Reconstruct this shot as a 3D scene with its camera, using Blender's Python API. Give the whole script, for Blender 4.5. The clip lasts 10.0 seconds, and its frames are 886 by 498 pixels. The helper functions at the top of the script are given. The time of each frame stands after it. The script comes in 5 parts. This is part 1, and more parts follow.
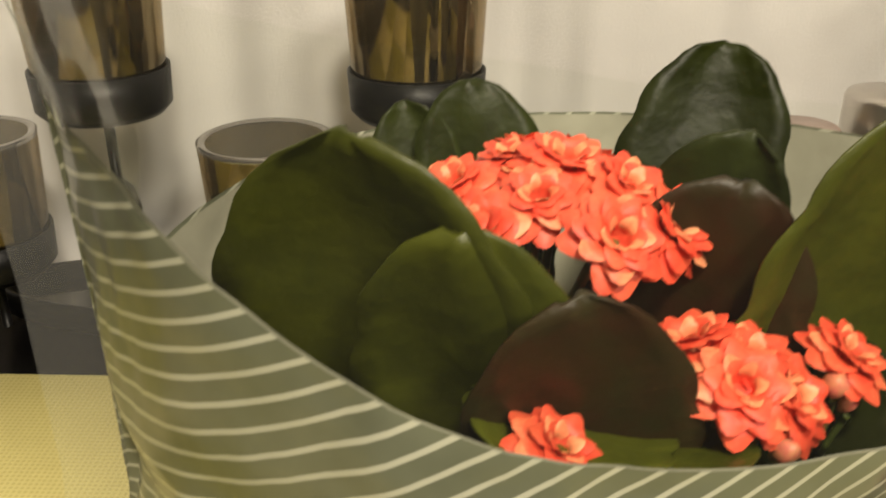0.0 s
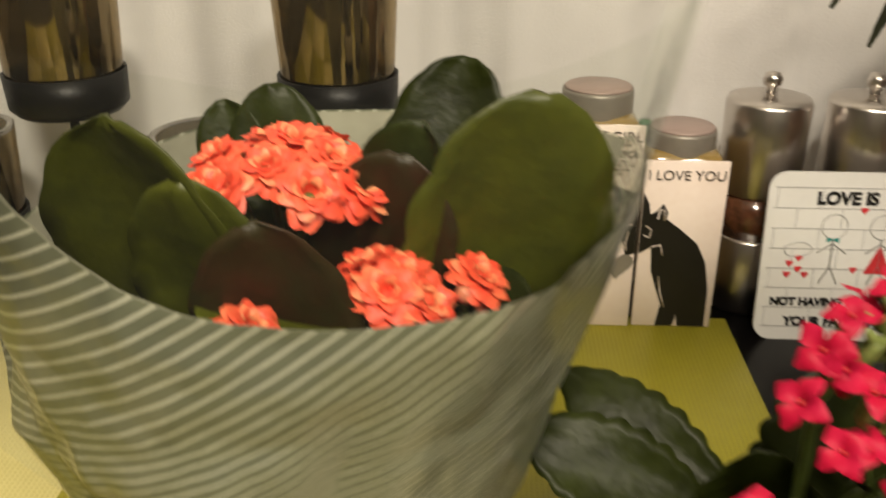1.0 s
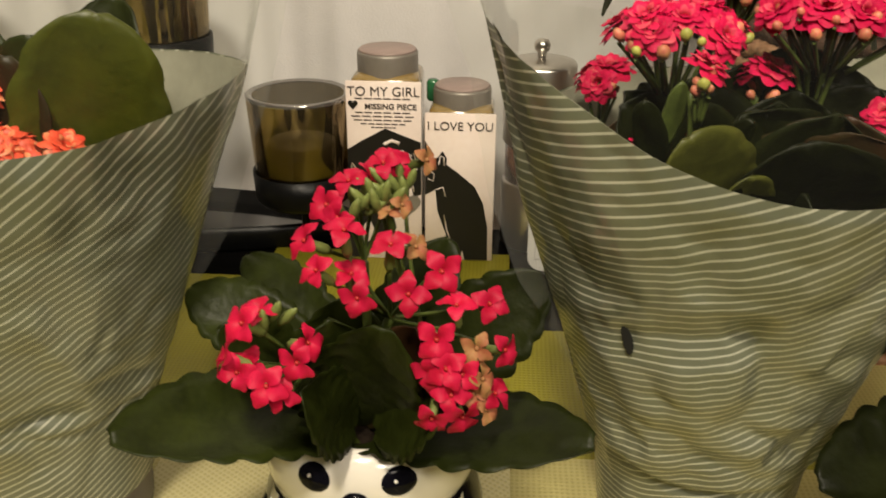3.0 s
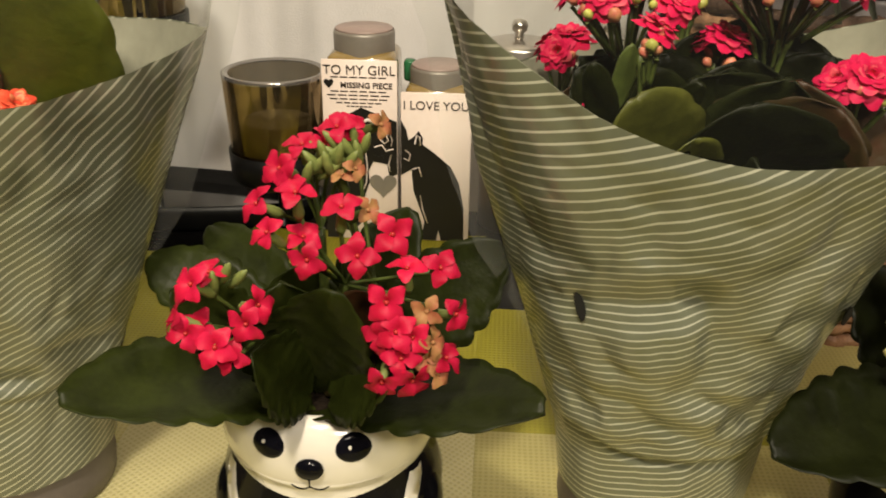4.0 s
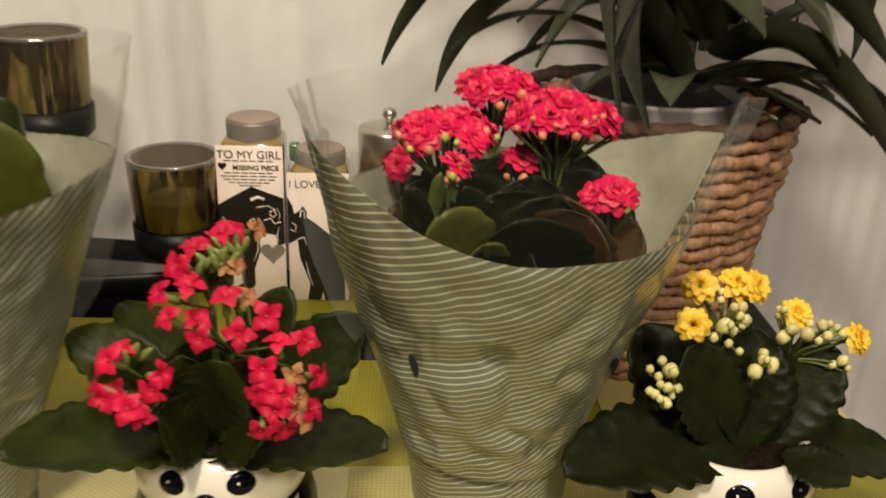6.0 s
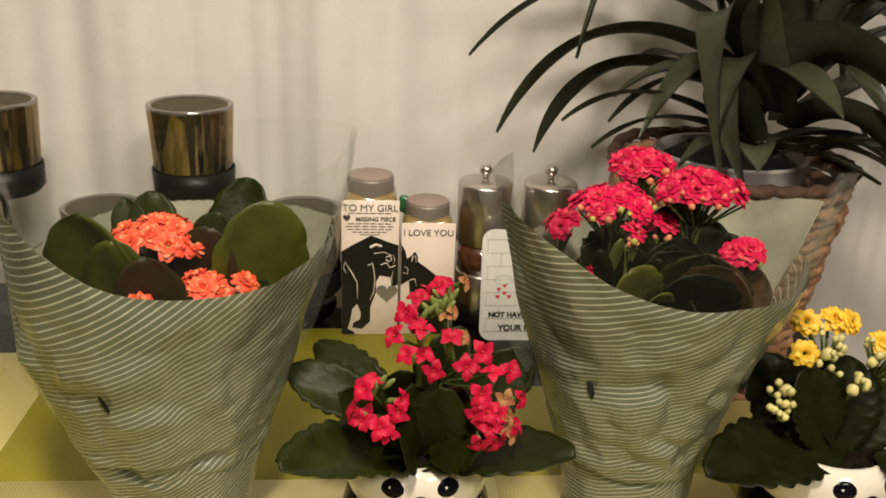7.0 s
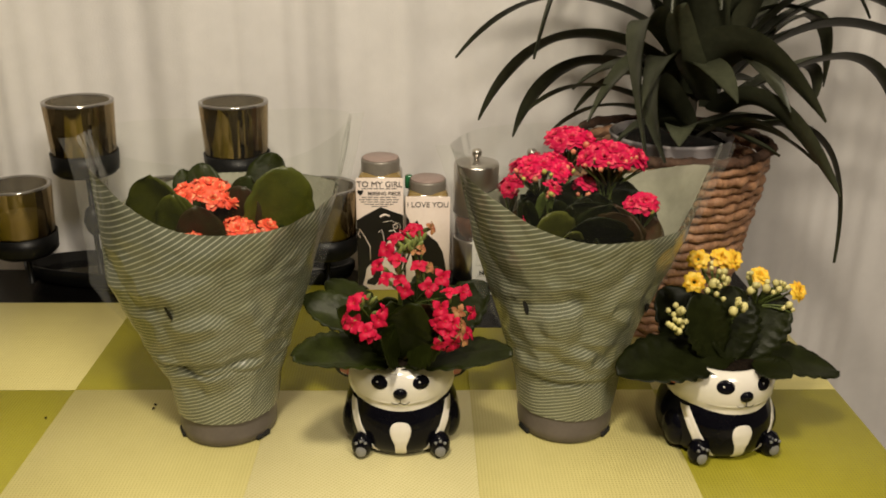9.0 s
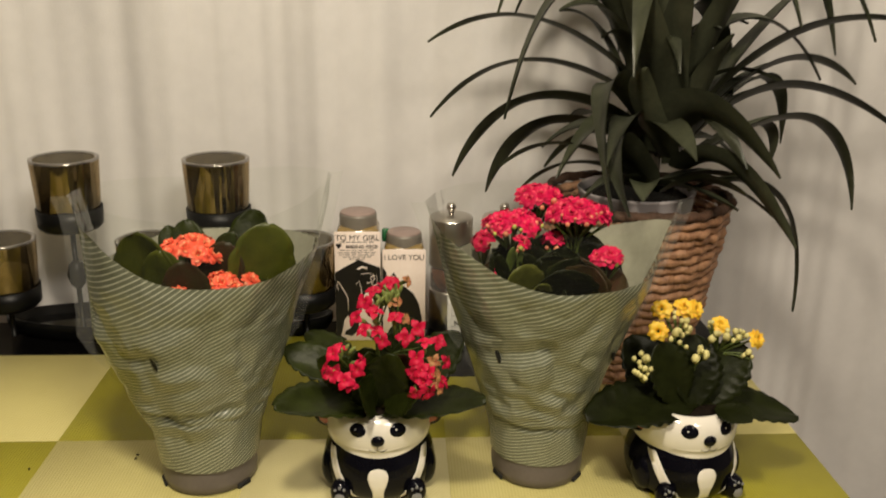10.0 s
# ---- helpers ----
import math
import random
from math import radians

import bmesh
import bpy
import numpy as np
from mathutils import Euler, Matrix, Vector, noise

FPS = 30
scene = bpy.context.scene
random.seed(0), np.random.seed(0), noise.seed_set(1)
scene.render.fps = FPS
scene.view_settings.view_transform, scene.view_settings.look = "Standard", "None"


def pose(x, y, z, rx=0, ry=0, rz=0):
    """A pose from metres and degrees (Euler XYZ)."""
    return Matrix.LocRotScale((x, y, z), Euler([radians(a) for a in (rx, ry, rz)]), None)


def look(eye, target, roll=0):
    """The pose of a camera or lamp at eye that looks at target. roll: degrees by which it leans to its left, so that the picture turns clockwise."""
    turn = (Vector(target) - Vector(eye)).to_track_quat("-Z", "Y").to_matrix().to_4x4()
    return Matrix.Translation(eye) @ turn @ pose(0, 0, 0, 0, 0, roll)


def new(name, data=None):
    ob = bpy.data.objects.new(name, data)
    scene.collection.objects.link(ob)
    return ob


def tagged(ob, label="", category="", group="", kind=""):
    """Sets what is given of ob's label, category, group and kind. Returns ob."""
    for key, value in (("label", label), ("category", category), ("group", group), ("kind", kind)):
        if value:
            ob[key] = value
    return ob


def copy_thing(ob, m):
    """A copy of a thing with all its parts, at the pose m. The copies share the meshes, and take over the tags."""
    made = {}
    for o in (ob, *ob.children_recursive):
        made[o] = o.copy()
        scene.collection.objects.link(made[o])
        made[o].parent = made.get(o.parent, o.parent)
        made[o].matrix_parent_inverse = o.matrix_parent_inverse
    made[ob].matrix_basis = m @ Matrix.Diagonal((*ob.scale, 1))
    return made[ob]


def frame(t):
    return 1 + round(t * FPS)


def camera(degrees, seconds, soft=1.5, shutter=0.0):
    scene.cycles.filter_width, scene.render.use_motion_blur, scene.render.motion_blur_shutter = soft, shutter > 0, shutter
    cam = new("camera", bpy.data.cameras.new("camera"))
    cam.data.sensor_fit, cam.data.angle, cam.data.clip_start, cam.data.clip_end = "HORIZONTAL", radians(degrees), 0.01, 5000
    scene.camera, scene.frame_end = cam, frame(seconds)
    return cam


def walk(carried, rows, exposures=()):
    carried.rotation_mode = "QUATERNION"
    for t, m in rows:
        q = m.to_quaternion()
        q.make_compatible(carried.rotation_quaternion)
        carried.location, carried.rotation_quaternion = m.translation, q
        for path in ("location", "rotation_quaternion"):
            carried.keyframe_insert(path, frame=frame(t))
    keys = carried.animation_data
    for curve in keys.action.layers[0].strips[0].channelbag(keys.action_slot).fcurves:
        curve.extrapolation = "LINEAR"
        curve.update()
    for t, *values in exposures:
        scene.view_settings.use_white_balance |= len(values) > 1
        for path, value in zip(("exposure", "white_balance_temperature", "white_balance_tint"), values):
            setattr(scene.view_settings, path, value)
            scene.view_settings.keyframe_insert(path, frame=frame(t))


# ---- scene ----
cam = camera(52.7, 10.0, soft=1.8, shutter=0.5)
METRES, EYE, TILT, LEAN, TURN = 1.0, 1.05, -25.0, 0.0, 1.7
ROWS = [
    (0.0, 0.0, 0.0, 0.0, 0.0, 0.0, -0.0),
    (0.5, 0.022, -0.013, 0.0106, 0.54, 0.04, -0.46),
    (1.0, 0.07, -0.0727, -0.0128, 1.49, 0.11, -0.58),
    (1.5, 0.1051, -0.1275, -0.0333, 1.64, 0.11, -0.56),
    (2.0, 0.1374, -0.1749, -0.036, 1.49, 0.01, -0.83),
    (2.5, 0.1944, -0.1691, -0.0433, 1.61, 0.0, -1.0),
    (4.0, 0.2422, -0.165, -0.066, 1.53, -0.43, -1.67),
    (4.5, 0.2673, -0.1516, -0.0565, 0.54, -0.29, -1.27),
    (5.0, 0.2953, -0.1482, -0.0608, -1.06, 0.45, -0.89),
    (6.5, 0.2043, -0.3468, -0.0375, -5.54, 2.85, 0.2),
    (7.0, 0.1327, -0.3774, -0.0347, -6.14, 3.59, 0.57),
    (7.5, 0.14, -0.4077, -0.0374, -5.82, 3.73, 1.04),
    (8.0, 0.1797, -0.4725, -0.0519, -4.94, 4.57, 1.1),
    (8.5, 0.1899, -0.53, -0.0732, -3.4, 4.47, 0.67),
    (9.0, 0.1796, -0.5726, -0.0883, -2.78, 3.75, 0.69),
    (9.5, 0.1808, -0.5942, -0.0914, -3.28, 4.85, 0.7),
    (10.0, 0.1791, -0.6087, -0.0885, -4.23, 6.89, 1.1),
]
walk(cam, [(t, pose(0, 0, EYE, TILT, LEAN, TURN) @ pose(METRES * x, METRES * y, METRES * z, 90 + pitch, roll, yaw)) for t, x, y, z, yaw, pitch, roll in ROWS],
     [(0.0, 0.42), (0.5, 0.40), (1.5, 0.12), (2.5, 0.12), (4.5, 0.40), (5.2, 0.35), (6.5, 0.10), (7.0, 0.16), (7.5, 0.06), (8.0, -0.16), (8.7, -0.02), (10.0, 0.0)])

# ---- light ----
world = bpy.data.worlds.new("room_dark")
world.use_nodes = True
world.node_tree.nodes["Background"].inputs[0].default_value = (0.9, 0.75, 0.55, 1)
world.node_tree.nodes["Background"].inputs[1].default_value = 0.012
scene.world = world
lamp_data = bpy.data.lights.new("pendant_light", "POINT")
lamp_data.energy, lamp_data.color, lamp_data.shadow_soft_size = 32.0, (1.0, 0.875, 0.69), 0.06
lamp = new("pendant_light", lamp_data)
lamp.matrix_world = pose(0.12, -0.36, 1.72)
# added fill lamp, out of view: softens the shadows on the right
room_data = bpy.data.lights.new("room_fill_light", "AREA")
room_data.energy, room_data.color, room_data.shape, room_data.size = 27.0, (1.0, 0.89, 0.73), "DISK", 0.5
room = new("room_fill_light", room_data)
room.matrix_world = look((0.9, -1.5, 2.38), (0.6, -0.8, 0.0))


# ---- materials ----
def mat(name, colour, rough=0.5, metal=0.0, vary=0.15, scale=40.0, bump=0.0, bump_scale=200.0, coat=0.0,
        spec=0.5, translucent=0.0, second=None, per_object=0.0):
    """A surface with two scales of variation in its colour, and fine relief."""
    m = bpy.data.materials.new(name)
    m.use_nodes = True
    nt = m.node_tree
    bsdf = nt.nodes["Principled BSDF"]
    out = nt.nodes["Material Output"]
    tc = nt.nodes.new("ShaderNodeTexCoord")
    n1 = nt.nodes.new("ShaderNodeTexNoise")
    n1.inputs["Scale"].default_value, n1.inputs["Detail"].default_value = scale, 4
    n2 = nt.nodes.new("ShaderNodeTexNoise")
    n2.inputs["Scale"].default_value, n2.inputs["Detail"].default_value = scale * 7, 3
    for n in (n1, n2):
        nt.links.new(tc.outputs["Object"], n.inputs["Vector"])
    add = nt.nodes.new("ShaderNodeMath")
    add.operation = "MULTIPLY_ADD"
    add.inputs[1].default_value = 0.4
    nt.links.new(n2.outputs["Fac"], add.inputs[0])
    nt.links.new(n1.outputs["Fac"], add.inputs[2])
    ramp = nt.nodes.new("ShaderNodeMapRange")
    ramp.inputs[1].default_value, ramp.inputs[2].default_value = 0.45, 0.95
    nt.links.new(add.outputs[0], ramp.inputs[0])
    mix = nt.nodes.new("ShaderNodeMix")
    mix.data_type = "RGBA"
    c2 = second or tuple(c * (1 - 2 * vary) for c in colour)
    c1 = colour if second else tuple(min(1, c * (1 + vary)) for c in colour)
    mix.inputs[6].default_value, mix.inputs[7].default_value = (*c1, 1), (*c2, 1)
    nt.links.new(ramp.outputs[0], mix.inputs[0])
    colour_out = mix.outputs[2]
    if per_object:
        info = nt.nodes.new("ShaderNodeObjectInfo")
        hsv = nt.nodes.new("ShaderNodeHueSaturation")
        rng = nt.nodes.new("ShaderNodeMapRange")
        rng.inputs[3].default_value, rng.inputs[4].default_value = 1 - per_object, 1 + per_object
        nt.links.new(info.outputs["Random"], rng.inputs[0])
        nt.links.new(rng.outputs[0], hsv.inputs["Value"])
        nt.links.new(colour_out, hsv.inputs["Color"])
        colour_out = hsv.outputs[0]
    nt.links.new(colour_out, bsdf.inputs["Base Color"])
    bsdf.inputs["Roughness"].default_value, bsdf.inputs["Metallic"].default_value = rough, metal
    bsdf.inputs["Specular IOR Level"].default_value = spec
    bsdf.inputs["Coat Weight"].default_value, bsdf.inputs["Coat Roughness"].default_value = coat, 0.06
    if bump:
        nb = nt.nodes.new("ShaderNodeTexNoise")
        nb.inputs["Scale"].default_value, nb.inputs["Detail"].default_value = bump_scale, 3
        nt.links.new(tc.outputs["Object"], nb.inputs["Vector"])
        b = nt.nodes.new("ShaderNodeBump")
        b.inputs["Strength"].default_value, b.inputs["Distance"].default_value = bump, 0.002
        nt.links.new(nb.outputs["Fac"], b.inputs["Height"])
        nt.links.new(b.outputs[0], bsdf.inputs["Normal"])
    if translucent:
        tr = nt.nodes.new("ShaderNodeBsdfTranslucent")
        nt.links.new(colour_out, tr.inputs[0])
        ms = nt.nodes.new("ShaderNodeMixShader")
        ms.inputs[0].default_value = translucent
        nt.links.new(bsdf.outputs[0], ms.inputs[1])
        nt.links.new(tr.outputs[0], ms.inputs[2])
        nt.links.new(ms.outputs[0], out.inputs[0])
    return m


def stripe_paper(name):
    """Sage green printed wrap with slanted cream lines, under a glossy film."""
    m = mat(name, (0.162, 0.175, 0.118), 0.32, vary=0.10, scale=25, bump=0.12, bump_scale=60, coat=0.6)
    nt = m.node_tree
    bsdf, out = nt.nodes["Principled BSDF"], nt.nodes["Material Output"]
    bsdf.inputs["Coat Roughness"].default_value = 0.17
    green = bsdf.inputs["Base Color"].links[0].from_socket
    uv = nt.nodes.new("ShaderNodeUVMap")
    uv.uv_map = "print"
    sep = nt.nodes.new("ShaderNodeSeparateXYZ")
    nt.links.new(uv.outputs[0], sep.inputs[0])

    def math_node(op, a, b=None):
        n = nt.nodes.new("ShaderNodeMath")
        n.operation = op
        for k, v in enumerate((a, b)):
            if v is None:
                continue
            if isinstance(v, float):
                n.inputs[k].default_value = v
            else:
                nt.links.new(v, n.inputs[k])
        return n.outputs[0]
    wave = math_node("ABSOLUTE", math_node("SUBTRACT", math_node("FRACT", sep.outputs[1]), 0.5))
    line = nt.nodes.new("ShaderNodeMapRange")
    line.interpolation_type = "SMOOTHSTEP"
    line.inputs[1].default_value, line.inputs[2].default_value = 0.145, 0.075
    nt.links.new(wave, line.inputs[0])
    mix = nt.nodes.new("ShaderNodeMix")
    mix.data_type = "RGBA"
    mix.inputs[7].default_value = (0.52, 0.525, 0.41, 1)
    nt.links.new(line.outputs[0], mix.inputs[0])
    nt.links.new(green, mix.inputs[6])
    nt.links.new(mix.outputs[2], bsdf.inputs["Base Color"])
    tr = nt.nodes.new("ShaderNodeBsdfTranslucent")
    nt.links.new(mix.outputs[2], tr.inputs[0])
    ms = nt.nodes.new("ShaderNodeMixShader")
    ms.inputs[0].default_value = 0.14
    nt.links.new(bsdf.outputs[0], ms.inputs[1])
    nt.links.new(tr.outputs[0], ms.inputs[2])
    margin = nt.nodes.new("ShaderNodeMapRange")
    margin.inputs[1].default_value, margin.inputs[2].default_value, margin.inputs[4].default_value = 0.90, 0.985, 0.45
    nt.links.new(sep.outputs[0], margin.inputs[0])
    bare = nt.nodes.new("ShaderNodeBsdfTransparent")
    bare.inputs[0].default_value = (0.92, 0.92, 0.86, 1)
    thin = nt.nodes.new("ShaderNodeMixShader")
    nt.links.new(margin.outputs[0], thin.inputs[0])
    nt.links.new(ms.outputs[0], thin.inputs[1])
    nt.links.new(bare.outputs[0], thin.inputs[2])
    nt.links.new(thin.outputs[0], out.inputs[0])
    return m


def film_material(name, haze=0.018):
    m = bpy.data.materials.new(name)
    m.use_nodes = True
    nt = m.node_tree
    nt.nodes.remove(nt.nodes["Principled BSDF"])
    out = nt.nodes["Material Output"]
    clear = nt.nodes.new("ShaderNodeBsdfTransparent")
    clear.inputs[0].default_value = (0.96, 0.97, 0.95, 1)
    milk = nt.nodes.new("ShaderNodeBsdfDiffuse")
    milk.inputs[0].default_value = (0.8, 0.8, 0.76, 1)
    gloss = nt.nodes.new("ShaderNodeBsdfGlossy")
    gloss.inputs["Roughness"].default_value = 0.14
    noise_tex = nt.nodes.new("ShaderNodeTexNoise")
    noise_tex.inputs["Scale"].default_value = 35
    tc = nt.nodes.new("ShaderNodeTexCoord")
    nt.links.new(tc.outputs["Object"], noise_tex.inputs["Vector"])
    b = nt.nodes.new("ShaderNodeBump")
    b.inputs["Strength"].default_value, b.inputs["Distance"].default_value = 0.15, 0.002
    nt.links.new(noise_tex.outputs["Fac"], b.inputs["Height"])
    nt.links.new(b.outputs[0], gloss.inputs["Normal"])
    fr = nt.nodes.new("ShaderNodeFresnel")
    fr.inputs[0].default_value = 1.09
    m1 = nt.nodes.new("ShaderNodeMixShader")
    m1.inputs[0].default_value = haze
    nt.links.new(clear.outputs[0], m1.inputs[1])
    nt.links.new(milk.outputs[0], m1.inputs[2])
    m2 = nt.nodes.new("ShaderNodeMixShader")
    cap = nt.nodes.new("ShaderNodeMath")
    cap.operation = "MULTIPLY"
    cap.inputs[1].default_value = 0.34
    nt.links.new(fr.outputs[0], cap.inputs[0])
    nt.links.new(cap.outputs[0], m2.inputs[0])
    nt.links.new(m1.outputs[0], m2.inputs[1])
    nt.links.new(gloss.outputs[0], m2.inputs[2])
    nt.links.new(m2.outputs[0], out.inputs[0])
    return m


def woven(name, a, b, angle):
    """Woven vinyl: two strands crossing, a few millimetres wide."""
    m = mat(name, a, 0.42, vary=0.08, scale=9, second=b)
    nt = m.node_tree
    bsdf = nt.nodes["Principled BSDF"]
    base = bsdf.inputs["Base Color"].links[0].from_socket
    tc = nt.nodes.new("ShaderNodeTexCoord")
    mp = nt.nodes.new("ShaderNodeMapping")
    mp.inputs["Rotation"].default_value = (0, 0, radians(angle))
    nt.links.new(tc.outputs["Object"], mp.inputs[0])
    waves = []
    for way in ("X", "Y"):
        w = nt.nodes.new("ShaderNodeTexWave")
        w.bands_direction = way
        w.inputs["Scale"].default_value, w.inputs["Distortion"].default_value = 105, 0.6
        w.inputs["Detail"].default_value = 1
        nt.links.new(mp.outputs[0], w.inputs[0])
        waves.append(w)
    mul = nt.nodes.new("ShaderNodeMath")
    mul.operation = "MULTIPLY"
    nt.links.new(waves[0].outputs["Fac"], mul.inputs[0])
    nt.links.new(waves[1].outputs["Fac"], mul.inputs[1])
    dark = nt.nodes.new("ShaderNodeMix")
    dark.data_type, dark.blend_type = "RGBA", "MULTIPLY"
    dark.inputs[7].default_value = (0.78, 0.76, 0.60, 1)
    nt.links.new(mul.outputs[0], dark.inputs[0])
    nt.links.new(base, dark.inputs[6])
    nt.links.new(dark.outputs[2], bsdf.inputs["Base Color"])
    bp = nt.nodes.new("ShaderNodeBump")
    bp.inputs["Strength"].default_value, bp.inputs["Distance"].default_value = 0.4, 0.0007
    nt.links.new(mul.outputs[0], bp.inputs["Height"])
    nt.links.new(bp.outputs[0], bsdf.inputs["Normal"])
    return m


CURTAIN = mat("curtain_cloth", (0.735, 0.715, 0.695), 0.9, vary=0.05, scale=6, bump=0.2, bump_scale=500)
# walls out of view, set dark so glass and black surfaces reflect less
WALL = mat("unseen_dark_wall", (0.20, 0.175, 0.145), 0.8, vary=0.06, scale=4, bump=0.1, bump_scale=120)
FLOOR = mat("floor_wood", (0.16, 0.09, 0.045), 0.4, vary=0.25, scale=6)
CEIL = mat("ceiling_paint", (0.7, 0.68, 0.62), 0.9, vary=0.03, scale=5)
TABLE = mat("black_table", (0.004, 0.0037, 0.0037), 0.25, vary=0.2, scale=20, spec=0.06)
LIGHT_WEAVE = woven("woven_pale_green", (0.62, 0.56, 0.23), (0.56, 0.50, 0.20), 0)
PALE_WEAVE = woven("woven_straw", (0.68, 0.62, 0.33), (0.63, 0.57, 0.29), 35)
OLIVE_WEAVE = woven("woven_olive", (0.36, 0.33, 0.025), (0.31, 0.28, 0.02), 0)
PAPER = stripe_paper("striped_wrap")
FILM = film_material("clear_film", 0.008)
PAPER_BACK = mat("plain_reverse_of_print", (0.33, 0.325, 0.25), 0.45, vary=0.10, scale=25, spec=0.3)
SEAM = film_material("film_seam", 0.06)
HOLE = mat("punched_hole", (0.006, 0.006, 0.005), 0.8)
POT_GREY = mat("nursery_pot_plastic", (0.13, 0.11, 0.105), 0.45, vary=0.1)
SOIL = mat("potting_soil", (0.013, 0.009, 0.006), 0.95, vary=0.4, scale=150, bump=1.0, bump_scale=300, spec=0.06)
LEAF = mat("kalanchoe_leaf", (0.070, 0.078, 0.006), 0.42, vary=0.25, scale=60, bump=0.35, bump_scale=120, translucent=0.10, spec=0.35,
           second=(0.042, 0.050, 0.005), per_object=0.2)
LEAF_RED = mat("kalanchoe_leaf_flushed", (0.026, 0.028, 0.008), 0.42, spec=0.25, scale=30, bump=0.35, bump_scale=120, translucent=0.12,
               second=(0.050, 0.016, 0.007), per_object=0.2)
LEAF_YOUNG = mat("kalanchoe_leaf_young", (0.092, 0.098, 0.016), 0.4, spec=0.35, vary=0.2, scale=50, bump=0.25, bump_scale=120, translucent=0.15)
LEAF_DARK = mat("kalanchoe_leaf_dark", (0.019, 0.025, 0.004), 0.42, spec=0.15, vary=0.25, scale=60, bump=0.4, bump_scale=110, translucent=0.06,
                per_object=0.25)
# darker copy of the dark leaf, with shade put into its colour
LEAF_SHADED = mat("kalanchoe_leaf_dark_shaded", (0.011, 0.014, 0.003), 0.42, spec=0.14, vary=0.25, scale=60, bump=0.4, bump_scale=110, translucent=0.05,
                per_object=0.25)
STEM = mat("green_stem", (0.085, 0.115, 0.022), 0.5, vary=0.2, scale=80)
PALE_STEM = mat("pale_green_calyx", (0.20, 0.24, 0.065), 0.5, vary=0.2, scale=80)
ORANGE = mat("orange_petal", (0.80, 0.055, 0.028), 0.5, scale=110, second=(0.88, 0.16, 0.07), translucent=0.2, per_object=0.15)
ORANGE_IN = mat("pale_orange_petal", (0.93, 0.46, 0.22), 0.5, scale=110, second=(0.86, 0.14, 0.06), translucent=0.2)
CARMINE = mat("carmine_petal", (0.54, 0.004, 0.050), 0.5, scale=160, second=(0.63, 0.014, 0.092), spec=0.15, translucent=0.15, per_object=0.2)
CARMINE_IN = mat("pale_carmine_petal", (0.74, 0.11, 0.13), 0.5, spec=0.2, scale=160, second=(0.70, 0.030, 0.11), translucent=0.15)
RED = mat("red_petal", (0.48, 0.005, 0.032), 0.5, scale=140, second=(0.58, 0.012, 0.064), spec=0.2, translucent=0.15, per_object=0.18)
RED_IN = mat("red_petal_throat", (0.45, 0.02, 0.02), 0.5)
YELLOW = mat("yellow_petal", (0.90, 0.66, 0.07), 0.5, scale=140, second=(0.90, 0.55, 0.035), translucent=0.2, per_object=0.1)
YELLOW_IN = mat("deep_yellow_petal", (0.88, 0.46, 0.02), 0.45)
BUD_PALE = mat("pale_bud", (0.66, 0.60, 0.25), 0.45, vary=0.15, scale=150, per_object=0.15)
BUD_PINK = mat("pink_bud", (0.58, 0.10, 0.095), 0.45, scale=160, second=(0.56, 0.30, 0.12), per_object=0.2)
FADED = mat("faded_petal", (0.36, 0.21, 0.07), 0.7, vary=0.3, scale=120, second=(0.30, 0.06, 0.035))
WHITE_GLAZE = mat("cream_glaze", (0.78, 0.74, 0.66), 0.12, vary=0.03, scale=20, coat=0.6)
BLACK_GLAZE = mat("black_glaze", (0.004, 0.004, 0.007), 0.12, vary=0.2, coat=0.0, spec=0.16)
PINK_GLAZE = mat("pink_glaze", (0.42, 0.10, 0.07), 0.2, vary=0.1, coat=0.5)
GREY_GLAZE = mat("grey_glaze", (0.22, 0.22, 0.22), 0.2, vary=0.1, coat=0.5)
GOLD_GLASS = mat("smoked_gold_glass", (0.36, 0.28, 0.16), 0.06, metal=1.0, vary=0.12, scale=30)


def part_clear(m, share, tint):
    """Let a share of the light straight through a coated glass."""
    nt = m.node_tree
    out = nt.nodes["Material Output"]
    tr = nt.nodes.new("ShaderNodeBsdfTransparent")
    tr.inputs[0].default_value = (*tint, 1)
    ms = nt.nodes.new("ShaderNodeMixShader")
    ms.inputs[0].default_value = share
    nt.links.new(out.inputs[0].links[0].from_socket, ms.inputs[1])
    nt.links.new(tr.outputs[0], ms.inputs[2])
    nt.links.new(ms.outputs[0], out.inputs[0])


part_clear(GOLD_GLASS, 0.48, (0.70, 0.60, 0.42))
GREY_GLASS = mat("grey_glass_inside", (0.075, 0.085, 0.09), 0.15, vary=0.1, coat=0.5)
part_clear(GREY_GLASS, 0.6, (0.8, 0.78, 0.74))
RIM_GLASS = mat("polished_rim", (0.32, 0.30, 0.28), 0.1, metal=0.8, vary=0.05)
IRON = mat("black_iron", (0.004, 0.004, 0.004), 0.38, vary=0.2, bump=0.1, spec=0.18)
WAX = mat("candle_wax", (0.62, 0.58, 0.48), 0.5, vary=0.05, translucent=0.1)
STEEL = mat("brushed_steel", (0.60, 0.56, 0.52), 0.28, metal=1.0, vary=0.06, scale=12)
CAP_GREY = mat("grey_cap", (0.26, 0.235, 0.20), 0.42, metal=0.35, vary=0.06)
CAP_TOP = mat("pinkish_cap_top", (0.36, 0.27, 0.24), 0.45, metal=0.2, vary=0.06)
LABEL = mat("cream_label", (0.86, 0.75, 0.68), 0.55, vary=0.06, scale=30, second=(0.80, 0.67, 0.59))
